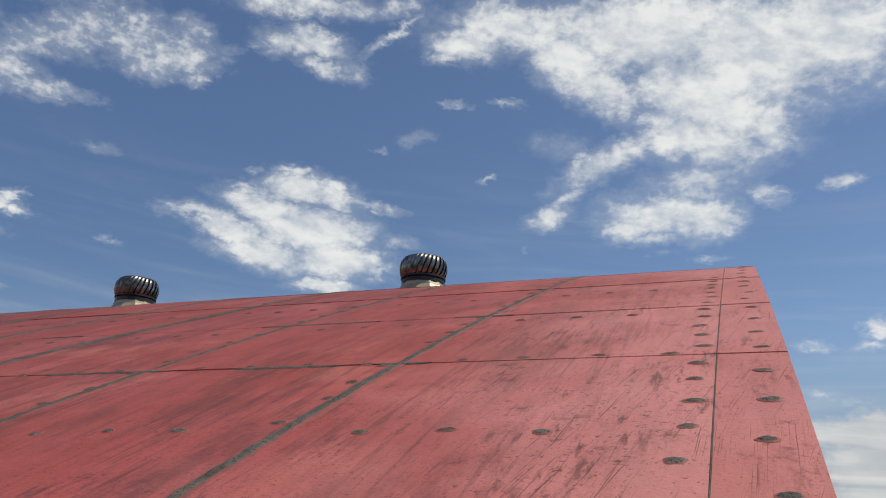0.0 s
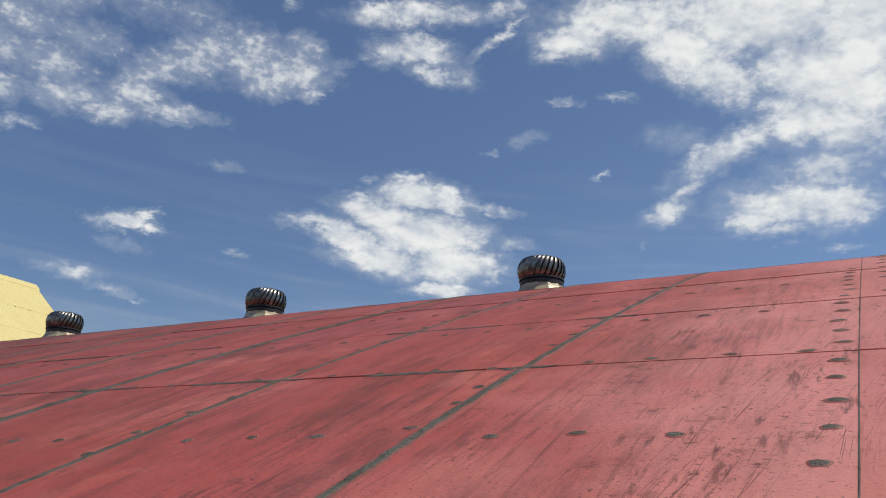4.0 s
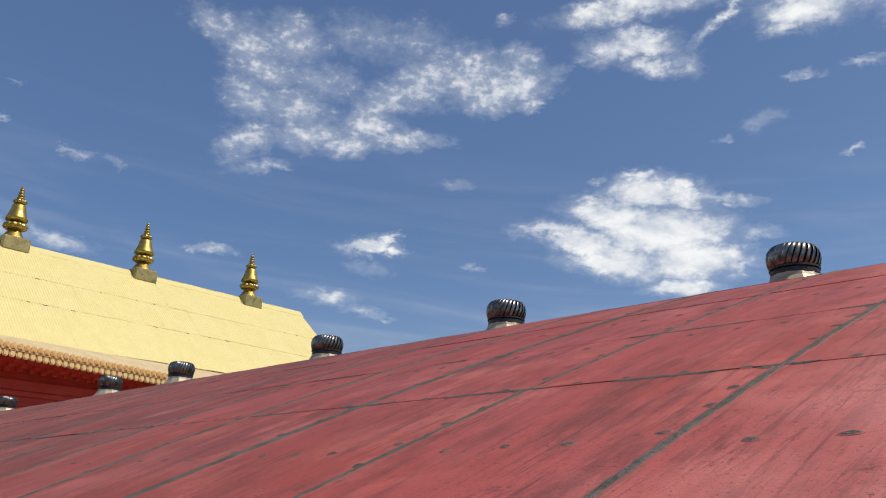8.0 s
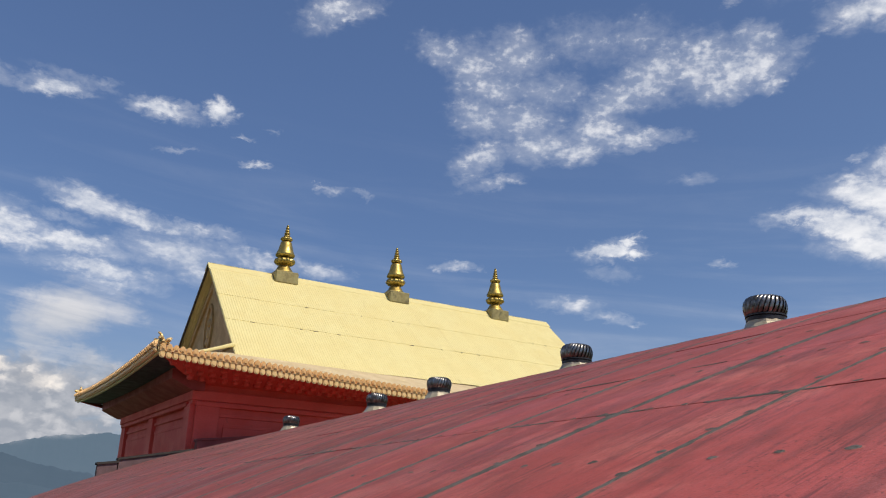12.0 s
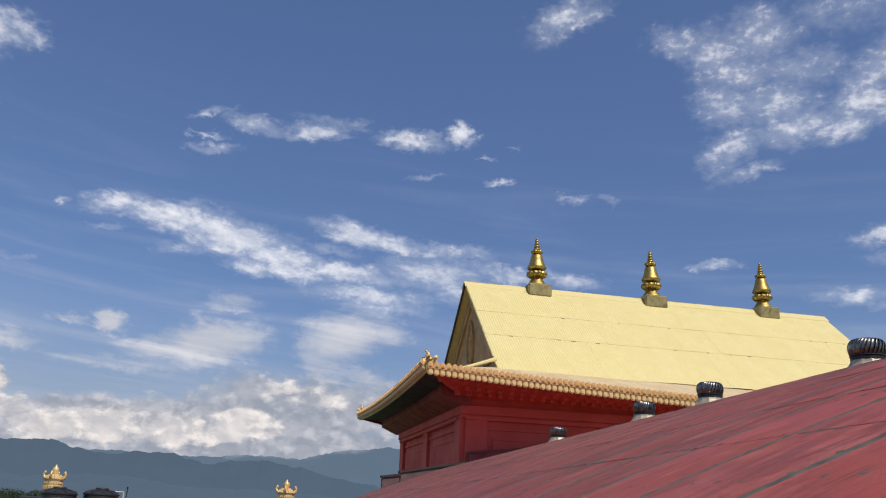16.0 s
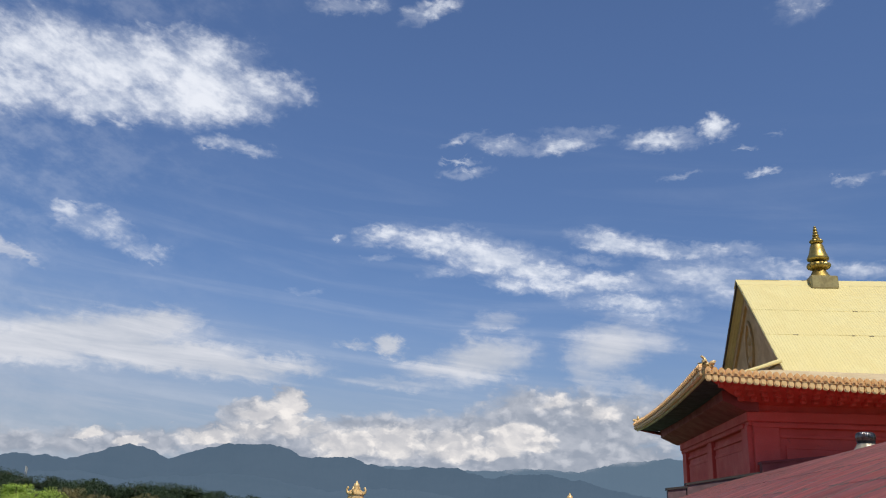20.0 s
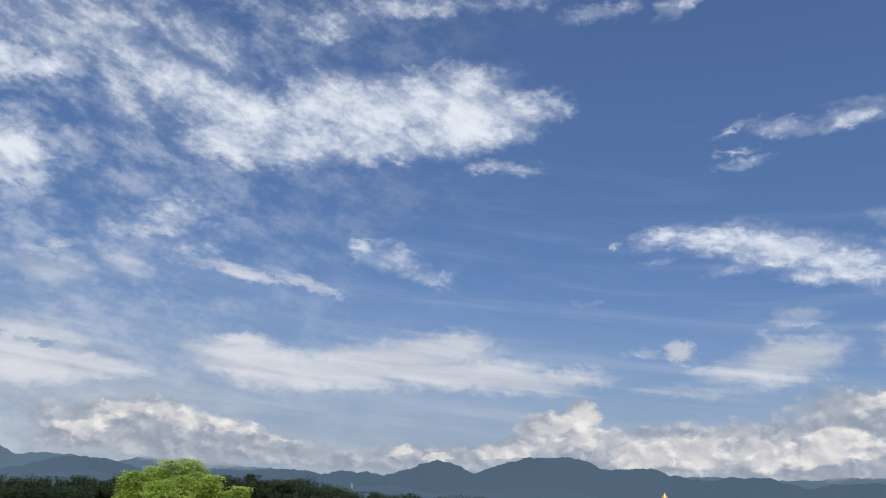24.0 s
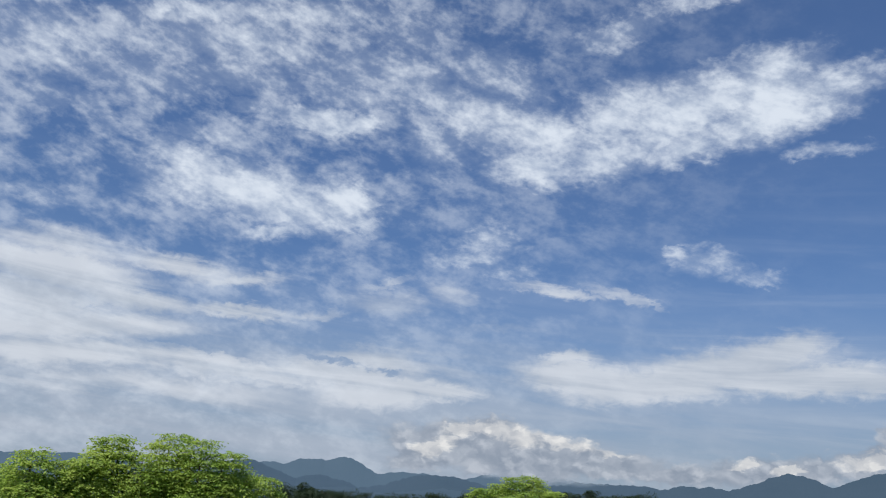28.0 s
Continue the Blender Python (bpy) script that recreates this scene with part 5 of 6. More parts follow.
for row in (1, 2):
    for k in range(cols):
        if rng_sheet.random() < 0.45:
            at = Matrix.Translation((GX, GY0 + k * wcol, GZ)) @ Matrix.Rotation(radians(90), 4, "Z") @ Matrix.Rotation(slope_ang, 4, "X")
            again("lap_gap", lap, upper, at @ Matrix.Translation((rng_sheet.uniform(0, 0.5), starts[row] - 0.01, 0.052)) @ Matrix.Diagonal((rng_sheet.uniform(0.4, 1.3), 1, 1, 1)))
part("ridge_cap", prism([(-0.34, RZ - 0.215), (-0.33, RZ - 0.155), (0, RZ + 0.14), (0.33, RZ - 0.155), (0.34, RZ - 0.215), (0, RZ + 0.07)], GY0 - 0.06, GY1 + 0.06), GOLD_PAINT, hall, "pale gold ridge flashing")
for y, s in ((GY0, -1), (GY1, 1)):
    for side in (1, -1):
        bm = prism([(side * (GX + 0.50), GZ - 0.44), (side * (GX + 0.52), GZ - 0.40), (0, RZ + (0.10 if side < 0 else 0.045)), (0, RZ - 0.06)], y - (0.03 if side < 0 else 0.015), y + 0.05)
        # the dark edge stands for shade under the far slope's overhanging sheets
        part("barge_board", bm, BARK_AND_SHADE if side < 0 else GOLD_PAINT, hall, "edge board coloured dark for the overhang's shade" if side < 0 else "")
        hip = Vector((side * (EX - 0.2), y + s * (GY0 - EY0 - 0.2), EZ + 0.34)), Vector((side * (GX + 0.28), y + s * 0.05, GZ + 0.02))
        part("hip_cap", tube([hip[0].lerp(hip[1], 0.45) - Vector((0, 0, 0.10)), hip[0].lerp(hip[1], 0.7) - Vector((0, 0, 0.06)), hip[1]], [0.05, 0.06, 0.085], 8), GOLD_PAINT, hall, "pale gold hip flashing")

# gable: raised frame and an oval relief
def gable_face(y, out):
    for side in (1, -1):
        part("gable_moulding", prism([(side * (GX - 1.15), GZ + 0.30), (side * (GX - 1.45), GZ + 0.30), (0, RZ - 1.02), (0, RZ - 0.80)], y, y + out * 0.10), TAN_GABLE, upper)
    part("gable_moulding", box(-GX + 1.1, GX - 1.1, min(y, y + out * 0.10), max(y, y + out * 0.10), GZ + 0.22, GZ + 0.40), TAN_GABLE, upper)
    bm = bmesh.new()
    for r0, r1, d in ((0.78, 0.92, 0.10),):
        rings = []
        for r, dd in ((r0, 0), (r0, d), (r1, d), (r1, 0)):
            ring = []
            for k in range(36):
                c, sn = math.cos(2 * math.pi * k / 36), math.sin(2 * math.pi * k / 36)
                ring.append(bm.verts.new((r * 0.62 * c * (1 - 0.45 * max(0, sn) ** 3), y + out * dd, GZ + 1.62 + r * 1.25 * sn)))
            rings.append(ring)
        for a, b in zip(rings, rings[1:]):
            for k in range(36):
                bm.faces.new((a[k], a[(k + 1) % 36], b[(k + 1) % 36], b[k]))
    for x, z, rx, rz in ((0, 1.0, 0.30, 0.22), (0, 1.42, 0.22, 0.28), (0, 1.85, 0.15, 0.22), (-0.5, 0.45, 0.22, 0.16), (0.5, 0.45, 0.22, 0.16), (0, 0.38, 0.42, 0.12)):
        m = Matrix.Translation((x, y, GZ + z)) @ Matrix.Diagonal((rx, 0.13, rz, 1))
        bmesh.ops.create_icosphere(bm, subdivisions=2, radius=1.0, matrix=m)
    bmesh.ops.recalc_face_normals(bm, faces=bm.faces)
    part("leaf_relief", bm, TAN_GABLE, upper, "pointed moulded relief on the gable")


gable_face(GY0 + 0.38, -1)
gable_face(GY1 - 0.38, 1)


def curl_ornament(at, size=1.0):
    """A gilded curled corner ornament, one branching plume of scrolls on a small foot."""
    ob = thing("corner_ornament", "gilded scrolling ornament on the eave corner", "roof ornament", at=at, group="eave corner ornaments")
    part("foot", lathe([(0.20 * size, -0.02), (0.24 * size, 0.05), (0.13 * size, 0.16 * size), (0.10 * size, 0.25 * size)], 12, 6, 0.2), PALE_GILT, ob)
    for k, (turn, hgt, reach) in enumerate(((0, 0.66, 0.22), (150, 0.42, 0.40), (215, 0.32, 0.46), (40, 0.36, 0.40), (300, 0.30, 0.34), (95, 0.26, 0.46), (260, 0.50, 0.26))):
        pts = []
        for i in range(12):
            f = i / 11
            r = reach * size * math.sin(f * 2.2)
            pts.append((r + 0.10 * size * math.sin(f * 9), 0.05 * size * math.sin(f * 6), 0.15 * size + hgt * size * (1 - (1 - f) ** 1.6) - (0.12 * size * max(0, f - 0.75) * 4)))
        part("scroll", tube(pts, [0.14 * size * (1 - 0.72 * i / 11) for i in range(12)], 6), PALE_GILT, ob, at=pose(0, 0, 0, 0, 0, turn), smooth=True)
    return ob


curl_ornament(HALL @ pose(EX - 0.1, EY0 + 0.1, EZ + 0.52, 0, 0, -50), 0.62)
curl_ornament(HALL @ pose(-EX + 0.1, EY0 + 0.1, EZ + 0.60, 0, 0, 200), 0.62)


def finial():
    """Ridge finial: plinth, lotus foot, ribbed rings, bell and ringed spire."""
    f = thing("roof_finial", "tarnished gilt roof finial with bell and ringed spire", "finial", group="finials on the temple ridge")
    part("plinth", box(-0.54, 0.54, -0.56, 0.58, -0.50, 0.14, 0.05), DULL_GILT, f, "dull weathered metal box plinth")
    part("foot", lathe([(0.50, 0.130), (0.48, 0.18), (0.38, 0.30), (0.31, 0.44), (0.27, 0.50), (0.26, 0.57)], 28), GILT, f, smooth=True)
    part("lotus_ring", lathe([(0.28, 0.55), (0.41, 0.62), (0.48, 0.73), (0.44, 0.84), (0.24, 0.92)], 60, 12, 0.20), GILT, f, "ribbed gilt ring", smooth=True)
    part("bell", lathe([(0.22, 0.91), (0.26, 0.965), (0.44, 1.02), (0.465, 1.09), (0.43, 1.17), (0.365, 1.32), (0.32, 1.50), (0.285, 1.68), (0.25, 1.77), (0.14, 1.82)], 36), GILT, f, "smooth gilt bell", smooth=True)
    part("lotus_ring", lathe([(0.14, 1.81), (0.24, 1.87), (0.28, 1.94), (0.24, 2.01), (0.13, 2.05)], 48, 10, 0.20), GILT, f, smooth=True)
    z = 2.03
    for r in (0.165, 0.142, 0.118, 0.095):
        part("spire_ring", lathe([(r * 0.45, z), (r * 0.92, z + 0.035), (r, z + 0.07), (r * 0.85, z + 0.115), (r * 0.42, z + 0.15)], 20), GILT, f, smooth=True)
        z += 0.142
    part("tip", lathe([(0.04, z), (0.062, z + 0.04), (0.05, z + 0.08), (0.018, z + 0.11), (0.004, z + 0.12)], 16), GILT, f, smooth=True)
    return f


ridge_seat = RZ + 0.10
one = finial()
one.matrix_basis = HALL @ pose(0, -5.45, ridge_seat) @ Matrix.Diagonal((1, 1, 0.95, 1))
copy_thing(one, HALL_SEAT @ pose(0, 0.54 * SIZE, ridge_seat * SIZE))
copy_thing(one, HALL_SEAT @ pose(0, 6.72 * SIZE, ridge_seat * SIZE))

# ---------- parapet and gilded banners farther along the terrace ----------
far_roof = thing("parapet_wall", "dark flat roof edge beyond the terrace", "parapet")
part("wall", box(-40.5, -37.0, -10.3, 1.0, GROUND, -0.22), TEMPLE_RED, far_roof)
part("coping", box(-40.7, -36.8, -10.5, 1.2, -0.22, -0.06, 0.02), SOFFIT_SHADE_COPING, far_roof, "dark coping slab")


def banner():
    """Gilded cylinder banner of a temple roof: drum, skirt of pleats, cornice, scrolls and a jewel."""
    b = thing("victory_banner", "gilded cylindrical roof ornament with scrolls and a jewel on top", "roof ornament", group="gilded roof banners")
    part("drum", lathe([(0.42, -0.10), (0.43, 0.05), (0.42, 0.30), (0.42, 0.52), (0.42, 0.56)], 36, 18, 0.03), PALE_GILT, b, smooth=True)
    part("pleated_skirt", lathe([(0.41, 0.18), (0.44, 0.20), (0.46, 0.34), (0.42, 0.36)], 40, 20, 0.10), PALE_GILT, b)
    part("cornice", lathe([(0.42, 0.55), (0.48, 0.58), (0.48, 0.61), (0.34, 0.68), (0.19, 0.76)], 32), PALE_GILT, b)
    for k in range(24):
        part("dentil", box(-0.028, 0.028, -0.46, -0.40, 0.40, 0.47, 0.008), PALE_GILT, b, at=pose(0, 0, 0, 0, 0, 15 * k))
    for k in range(8):
        part("roof_fold", tube([(0.20, 0, 0.765), (0.36, 0, 0.69), (0.47, 0, 0.615)], [0.018, 0.02, 0.025], 6), PALE_GILT, b, at=pose(0, 0, 0, 0, 0, 45 * k + 12))
        part("drum_panel", box(-0.10, 0.10, -0.455, -0.38, 0.02, 0.16, 0.015), DULL_GILT, b, at=pose(0, 0, 0, 0, 0, 45 * k))
    part("jewel", lathe([(0.20, 0.75), (0.13, 0.80), (0.18, 0.88), (0.15, 0.97), (0.06, 1.04), (0.04, 1.08), (0.005, 1.12)], 20), PALE_GILT, b, smooth=True)
    for k in range(4):
        pts = [(0.43 + 0.12 * math.sin(i / 9 * 3.0), 0, 0.60 + 0.25 * i / 9) for i in range(10)]
        part("scroll", tube(pts, [0.075 - 0.004 * i + (0.03 if i == 8 else 0) for i in range(10)], 6), PALE_GILT, b, at=pose(0, 0, 0, 0, 0, 90 * k + 80), smooth=True)
    return b


g = banner()
g.matrix_basis = pose(-37.0, -9.35, 0.02, 0, 0, 5) @ Matrix.Diagonal((0.80, 0.80, 1.08, 1))
copy_thing(g, pose(-38.2, -0.04, 0.02, 0, 0, 5))

def bearing_at(az, dist):
    return -math.sin(radians(az)) * dist - 0.6, math.cos(radians(az)) * dist - 0.6


# ---------- black water tanks beside the first banner ----------
def water_tank():
    """Ribbed plastic tank with a sloping shoulder and a round lid."""
    t = thing("water_tank", "black ribbed plastic water tank on the flat roof", "water tank", group="water tanks on the flat roof")
    ribs = [(0.60, 0.0)]
    for k in range(4):
        z = 0.06 + 0.22 * k
        ribs += [(0.60, z), (0.63, z + 0.04), (0.63, z + 0.10), (0.60, z + 0.14)]
    part("barrel", lathe(ribs + [(0.60, 0.96), (0.63, 0.98), (0.63, 1.02), (0.58, 1.05)], 32), BLACK_PLASTIC, t)
    part("shoulder", lathe([(0.585, 1.04), (0.50, 1.09), (0.30, 1.14), (0.22, 1.15)], 32), BLACK_PLASTIC, t)
    for k in range(10):
        part("shoulder_rib", tube([(0.22, 0, 1.165), (0.45, 0, 1.12), (0.59, 0, 1.06)], [0.022, 0.024, 0.028], 6), BLACK_PLASTIC, t, at=pose(0, 0, 0, 0, 0, 36 * k))
    part("lid", lathe([(0.23, 1.14), (0.235, 1.20), (0.21, 1.23), (0.05, 1.24), (0.01, 1.24)], 24), BLACK_PLASTIC, t, "round screw lid")
    return t


TANK_TOP = 1.24
TANK_A, TANK_B = (103.0, 33.0, 0.33), (100.55, 33.0, 0.38)    # bearing, distance, height of the lid
tank = water_tank()
x, y = bearing_at(TANK_A[0], TANK_A[1])
tank.matrix_basis = pose(x, y, TANK_A[2] - TANK_TOP)
x2, y2 = bearing_at(TANK_B[0], TANK_B[1])
copy_thing(tank, pose(x2, y2, TANK_B[2] - TANK_TOP, 0, 0, 14))
pipe = thing("water_pipe", "white plastic overflow pipe beside the black tanks", "pipe", at=pose(x2, y2, TANK_B[2] - TANK_TOP))
side = Vector((-0.2, 1.0, 0)).normalized()
run = [Vector((0, 0, 1.13)) + side * 0.26, Vector((0, 0, 1.12)) + side * 0.76, Vector((0, 0, 1.06)) + side * 0.76, Vector((0, 0, 0.0)) + side * 0.66]
part("pipe_run", tube(run, [0.022] * 4, 8), WHITE_WALL, pipe)
part("vent_pipe", tube([Vector((0, 0, 0.0)) + side * 0.84, Vector((0, 0, 1.28)) + side * 0.86], [0.016, 0.016], 8), DARK_STEEL, pipe, "thin dark upright pipe")
part("vent_cap", tube([Vector((0, 0, 1.24)) + side * 0.86, Vector((0, 0, 1.32)) + side * 0.86], [0.030, 0.026], 8), DARK_STEEL, pipe)
deck = thing("tank_platform", "flat concrete roof carrying the black water tanks", "roof")
part("slab", box(-34.6, -31.2, -9.8, -5.4, GROUND, TANK_A[2] - TANK_TOP), CONCRETE, deck)

# ---------- trees ----------
def foliage(tips, count, spread, size, seed, droop=0.5):
    """Many small bent leaves in sprays round the twig tips."""
    rng = np.random.default_rng(seed)
    tips = np.array(tips)
    which = rng.integers(0, len(tips), count)
    d = rng.normal(0, 1, (count, 3))
    d /= np.linalg.norm(d, axis=1)[:, None]
    grow = rng.uniform(0.6, 1.35, len(tips))[which]
    p = tips[which] + d * (spread * grow * rng.uniform(0.25, 1.0, count) ** 0.6)[:, None] * np.array([1, 1, 0.62])
    ang = np.arctan2(d[:, 1], d[:, 0]) + rng.normal(0, 0.7, count)
    tilt = rng.normal(-droop, 0.4, count)
    ln = size * rng.uniform(0.6, 1.3, count)
    wd = ln * rng.uniform(0.32, 0.55, count)
    way = np.stack([np.cos(ang) * np.cos(tilt), np.sin(ang) * np.cos(tilt), np.sin(tilt)], 1)
    side = np.stack([-np.sin(ang), np.cos(ang), rng.normal(0, 0.35, count)], 1)
    a, b = p, p + way * ln[:, None]
    m = p + way * (ln * 0.5)[:, None] + np.array([0, 0, 1]) * (ln * 0.10)[:, None]
    v = np.stack([a, m + side * (wd * 0.5)[:, None], b, m - side * (wd * 0.5)[:, None]], 1).reshape(-1, 3)
    i = np.arange(count) * 4
    f = np.stack([i, i + 1, i + 2, i + 3], 1)
    me = bpy.data.meshes.new("mesh")
    me.from_pydata(v.tolist(), [], f.tolist())
    return me


def tree(x, y, base, top, radius, leaves, leaf_size, leaf_mat, label, seed, group, crown_h=0.42, tight=1.0, limbs=11):
    rng = random.Random(seed)
    t = thing("tree", label, "tree", at=pose(x, y, base), group=group)
    h = top - base
    fork = h * (1 - crown_h) * 0.85
    bm = tube([(0, 0, -0.1), (0.04 * h * 0.2, 0, fork * 0.5), (0, 0.02 * h, fork), (0.1, 0, h * 0.82)], [h * 0.026, h * 0.02, h * 0.016, h * 0.005], 10)
    tips = []
    for k in range(limbs):
        a = k * 2.4 + rng.uniform(-0.4, 0.4)
        rr = radius * (0.35 + 0.65 * ((k * 0.618) % 1))
        lift = h * (1 - crown_h * (0.06 + 0.42 * (rr / radius) ** 2 + rng.uniform(0, 0.42)))
        end = Vector((rr * math.cos(a), rr * math.sin(a), min(lift, h * 0.985)))
        root = Vector((0, 0, fork * rng.uniform(0.85, 1.1)))
        mid = root.lerp(end, 0.55) + Vector((0, 0, -0.04 * h))
        tube([root, mid, end], [h * 0.010, h * 0.006, h * 0.002], 6, bm)
        for q in range(5):
            f = rng.uniform(0.5, 1.0)
            s = mid.lerp(end, f)
            e = s + Vector((rng.uniform(-1, 1), rng.uniform(-1, 1), rng.uniform(-0.1, 0.75))) * radius * 0.34
            e.z = min(e.z, h * 0.99)
            tube([s, s.lerp(e, 0.5) + Vector((0, 0, 0.02 * h)), e], [h * 0.0035, h * 0.002, h * 0.001], 4, bm)
            tips.append(e)
        tips.append(end)
    tips.append(Vector((0.1, 0, h - 0.10 * radius - 0.3)))
    part("trunk", bm, BARK_AND_SHADE, t)
    ob = new("crown", foliage([tuple(q) for q in tips], leaves, radius * 0.21 * tight, leaf_size, seed, 0.45))
    ob.data.materials.append(leaf_mat)
    ob.parent = t
    return t


def fronds(plumes, seed, leaflet, per, density):
    """Drooping feathered leaves in umbrella tiers: each plume (x, y, top, radius, depth) carries whorls of stalks lined with leaflets."""
    rng = np.random.default_rng(seed)
    vs = []
    for px, py, top, radius, depth in plumes:
        tiers = max(3, int(depth / (radius * 0.42)))
        for k in range(tiers):
            f = (k + 0.25) / tiers
            z = top - depth * f + rng.normal(0, 0.05 * radius)
            reach = radius * (0.45 + 0.95 * f ** 0.6) * rng.uniform(0.75, 1.2)
            cx, cy = px + rng.normal(0, 0.22 * radius), py + rng.normal(0, 0.22 * radius)
            n = int(density * (0.5 + f))
            ang = rng.uniform(0, 2 * np.pi, n)
            start = rng.uniform(0.05, 0.75, n) * reach
            length = leaflet * rng.uniform(3.2, 5.6, n)
            fall = rng.uniform(0.25, 1.0, n)
            up = rng.normal(0.0, 0.10 * radius, n) - 0.28 * start
            for q in range(per):
                t = (q + 0.6) / per
                way = np.stack([np.cos(ang), np.sin(ang)], 1)
                r = start + length * t
                at = np.stack([cx + way[:, 0] * r, cy + way[:, 1] * r, z + up + length * (0.35 * t - fall * t ** 1.7)], 1)
                for sgn in (-1, 1):
                    turn = ang + sgn * rng.uniform(0.7, 1.25, n)
                    d = np.stack([np.cos(turn), np.sin(turn), -rng.uniform(0.15, 0.75, n)], 1)
                    d /= np.linalg.norm(d, axis=1)[:, None]
                    side = np.stack([-np.sin(turn), np.cos(turn), rng.normal(0, 0.3, n)], 1)
                    ln = (leaflet * rng.uniform(0.7, 1.25, n))[:, None]
                    mid = at + d * ln * 0.5 + np.array([0, 0, 0.06]) * ln
                    vs.append(np.stack([at, mid + side * ln * 0.26, at + d * ln, mid - side * ln * 0.26], 1).reshape(-1, 3))
    v = np.concatenate(vs)
    i = np.arange(len(v) // 4) * 4
    me = bpy.data.meshes.new("mesh")
    me.from_pydata(v.tolist(), [], np.stack([i, i + 1, i + 2, i + 3], 1).tolist())
    return me


def plumed_tree(az, dist, crowns, label, seed, leaflet=0.11, per=4, density=120):
    """A tree whose limbs end in plumes; crowns: bearing, height of the top in degrees, radius and depth in metres."""
    rng = random.Random(seed)
    x, y = bearing_at(az, dist)
    t = thing("tree", label, "tree", at=pose(x, y, GROUND), group="bright trees near the temple")
    plumes = []
    for b, el, radius, depth in crowns:
        d = dist + rng.uniform(-1.2, 1.2) * dist / 28
        bx, by = bearing_at(b, d)
        plumes.append((bx - x, by - y, math.tan(radians(el)) * d - GROUND, radius, depth))
    mean = sum(p[2] for p in plumes) / len(plumes)
    bm = tube([(0, 0, -0.1), (0.05, 0.02, mean * 0.3), (-0.04, 0.05, mean * 0.62), (0, 0, mean * 0.8)], [0.30, 0.24, 0.19, 0.14], 10)
    for px, py, top, radius, depth in plumes:
        root = Vector((0, 0, mean * rng.uniform(0.62, 0.78)))
        end = Vector((px, py, top - 0.08))
        knee = Vector((px * 0.75, py * 0.75, root.z + (end.z - root.z) * 0.45))
        tube([root, knee, Vector((px, py, top - depth * 0.6)), end], [0.085, 0.055, 0.028, 0.008], 6, bm)
    part("trunk", bm, BARK_AND_SHADE, t)
    crown = new("crown", fronds(plumes, seed, leaflet, per, density))
    crown.data.materials.append(LEAF_BRIGHT)
    crown.parent = t
    return t


plumed_tree(156.6, 28, [(161.5, 3.05, 0.55, 1.5), (160.0, 2.2, 0.60, 1.4), (158.55, 3.45, 0.62, 1.9), (156.5, 3.30, 0.66, 1.9), (155.1, 2.55, 0.55, 1.6), (153.45, 1.45, 0.55, 1.2), (152.4, 1.15, 0.42, 1.0),
                        (157.4, 1.9, 0.70, 1.5), (154.6, 1.0, 0.60, 1.0), (159.2, 1.2, 0.60, 1.0)],
            "tall leafy tree with plumes of fresh yellow-green drooping leaves", 4)
plumed_tree(164.8, 27, [(162.9, 2.15, 0.55, 1.5), (164.6, 1.35, 0.55, 1.2), (166.3, 1.95, 0.60, 1.5), (168.2, 0.75, 0.60, 1.0), (169.8, 0.2, 0.6, 0.9), (163.6, 0.9, 0.65, 1.0), (167.0, 0.7, 0.6, 1.0), (171.5, 0.6, 0.7, 1.2)],
            "broad leafy tree with fresh yellow-green drooping leaves", 9)
plumed_tree(135.4, 60, [(138.1, 1.35, 0.50, 1.8), (137.1, 1.60, 0.50, 2.0), (136.0, 2.10, 0.52, 2.4), (134.7, 2.25, 0.56, 2.6), (133.4, 1.35, 0.5, 2.0), (131.7, 0.75, 0.5, 1.2), (136.4, 0.9, 0.7, 1.6), (135.2, 1.2, 0.8, 2.0), (133.9, 0.8, 0.7, 1.6)],
            "round light green tree rising over darker woods", 5, 0.17, 3, 115)
x, y = bearing_at(124.0, 75)
tree(x, y, GROUND, 0.75, 2.2, 22000, 0.20, LEAF_BRIGHT, "low light green tree before darker woods", 6, "bright trees near the temple", 0.24, 1.25, 24)
x, y = bearing_at(121.0, 80)
tree(x, y, GROUND, 0.72, 2.0, 14000, 0.20, LEAF_BLOOM, "olive tree with cream blossom", 12, "bright trees near the temple", 0.24, 1.2, 20)
x, y = bearing_at(117.2, 84)
tree(x, y, GROUND, 0.62, 1.7, 11000, 0.20, LEAF_BLOOM, "olive tree with cream blossom", 13, "bright trees near the temple", 0.24, 1.2, 20)
rng = random.Random(21)
WOOD = [(170, 0.2), (166.5, 0.5), (150.2, 0.9), (148.3, 0.6), (146.2, 0.45), (143.8, 0.55), (141.3, 0.75), (139.4, 0.9), (137.2, 1.0), (133.0, 1.35), (131.2, 1.5), (129.2, 1.3), (127.3, 1.35), (125.6, 1.1),
        (122.6, 0.75), (121.0, 0.85), (118.0, 0.65), (116.4, 0.7), (114.6, 0.65), (113.0, 0.4), (110.6, 0.35), (108.0, 0.3), (105.5, 0.25)]
for k, (az, el) in enumerate(WOOD):
    for half, share in ((-0.55, 1.0), (0.45, rng.uniform(0.7, 0.95))):
        d = rng.uniform(120, 165)
        x, y = bearing_at(az + half + rng.uniform(-0.2, 0.2), d)
        tree(x, y, GROUND, d * math.tan(radians(el * share + (0.18 if az < 136 else 0.0))), rng.uniform(3.2, 4.8), 12000, 0.27, LEAF_DARK, "dark green tree of the distant woods", 40 + 2 * k + (half > 0), "distant dark woods", 0.30, 1.1, 18)

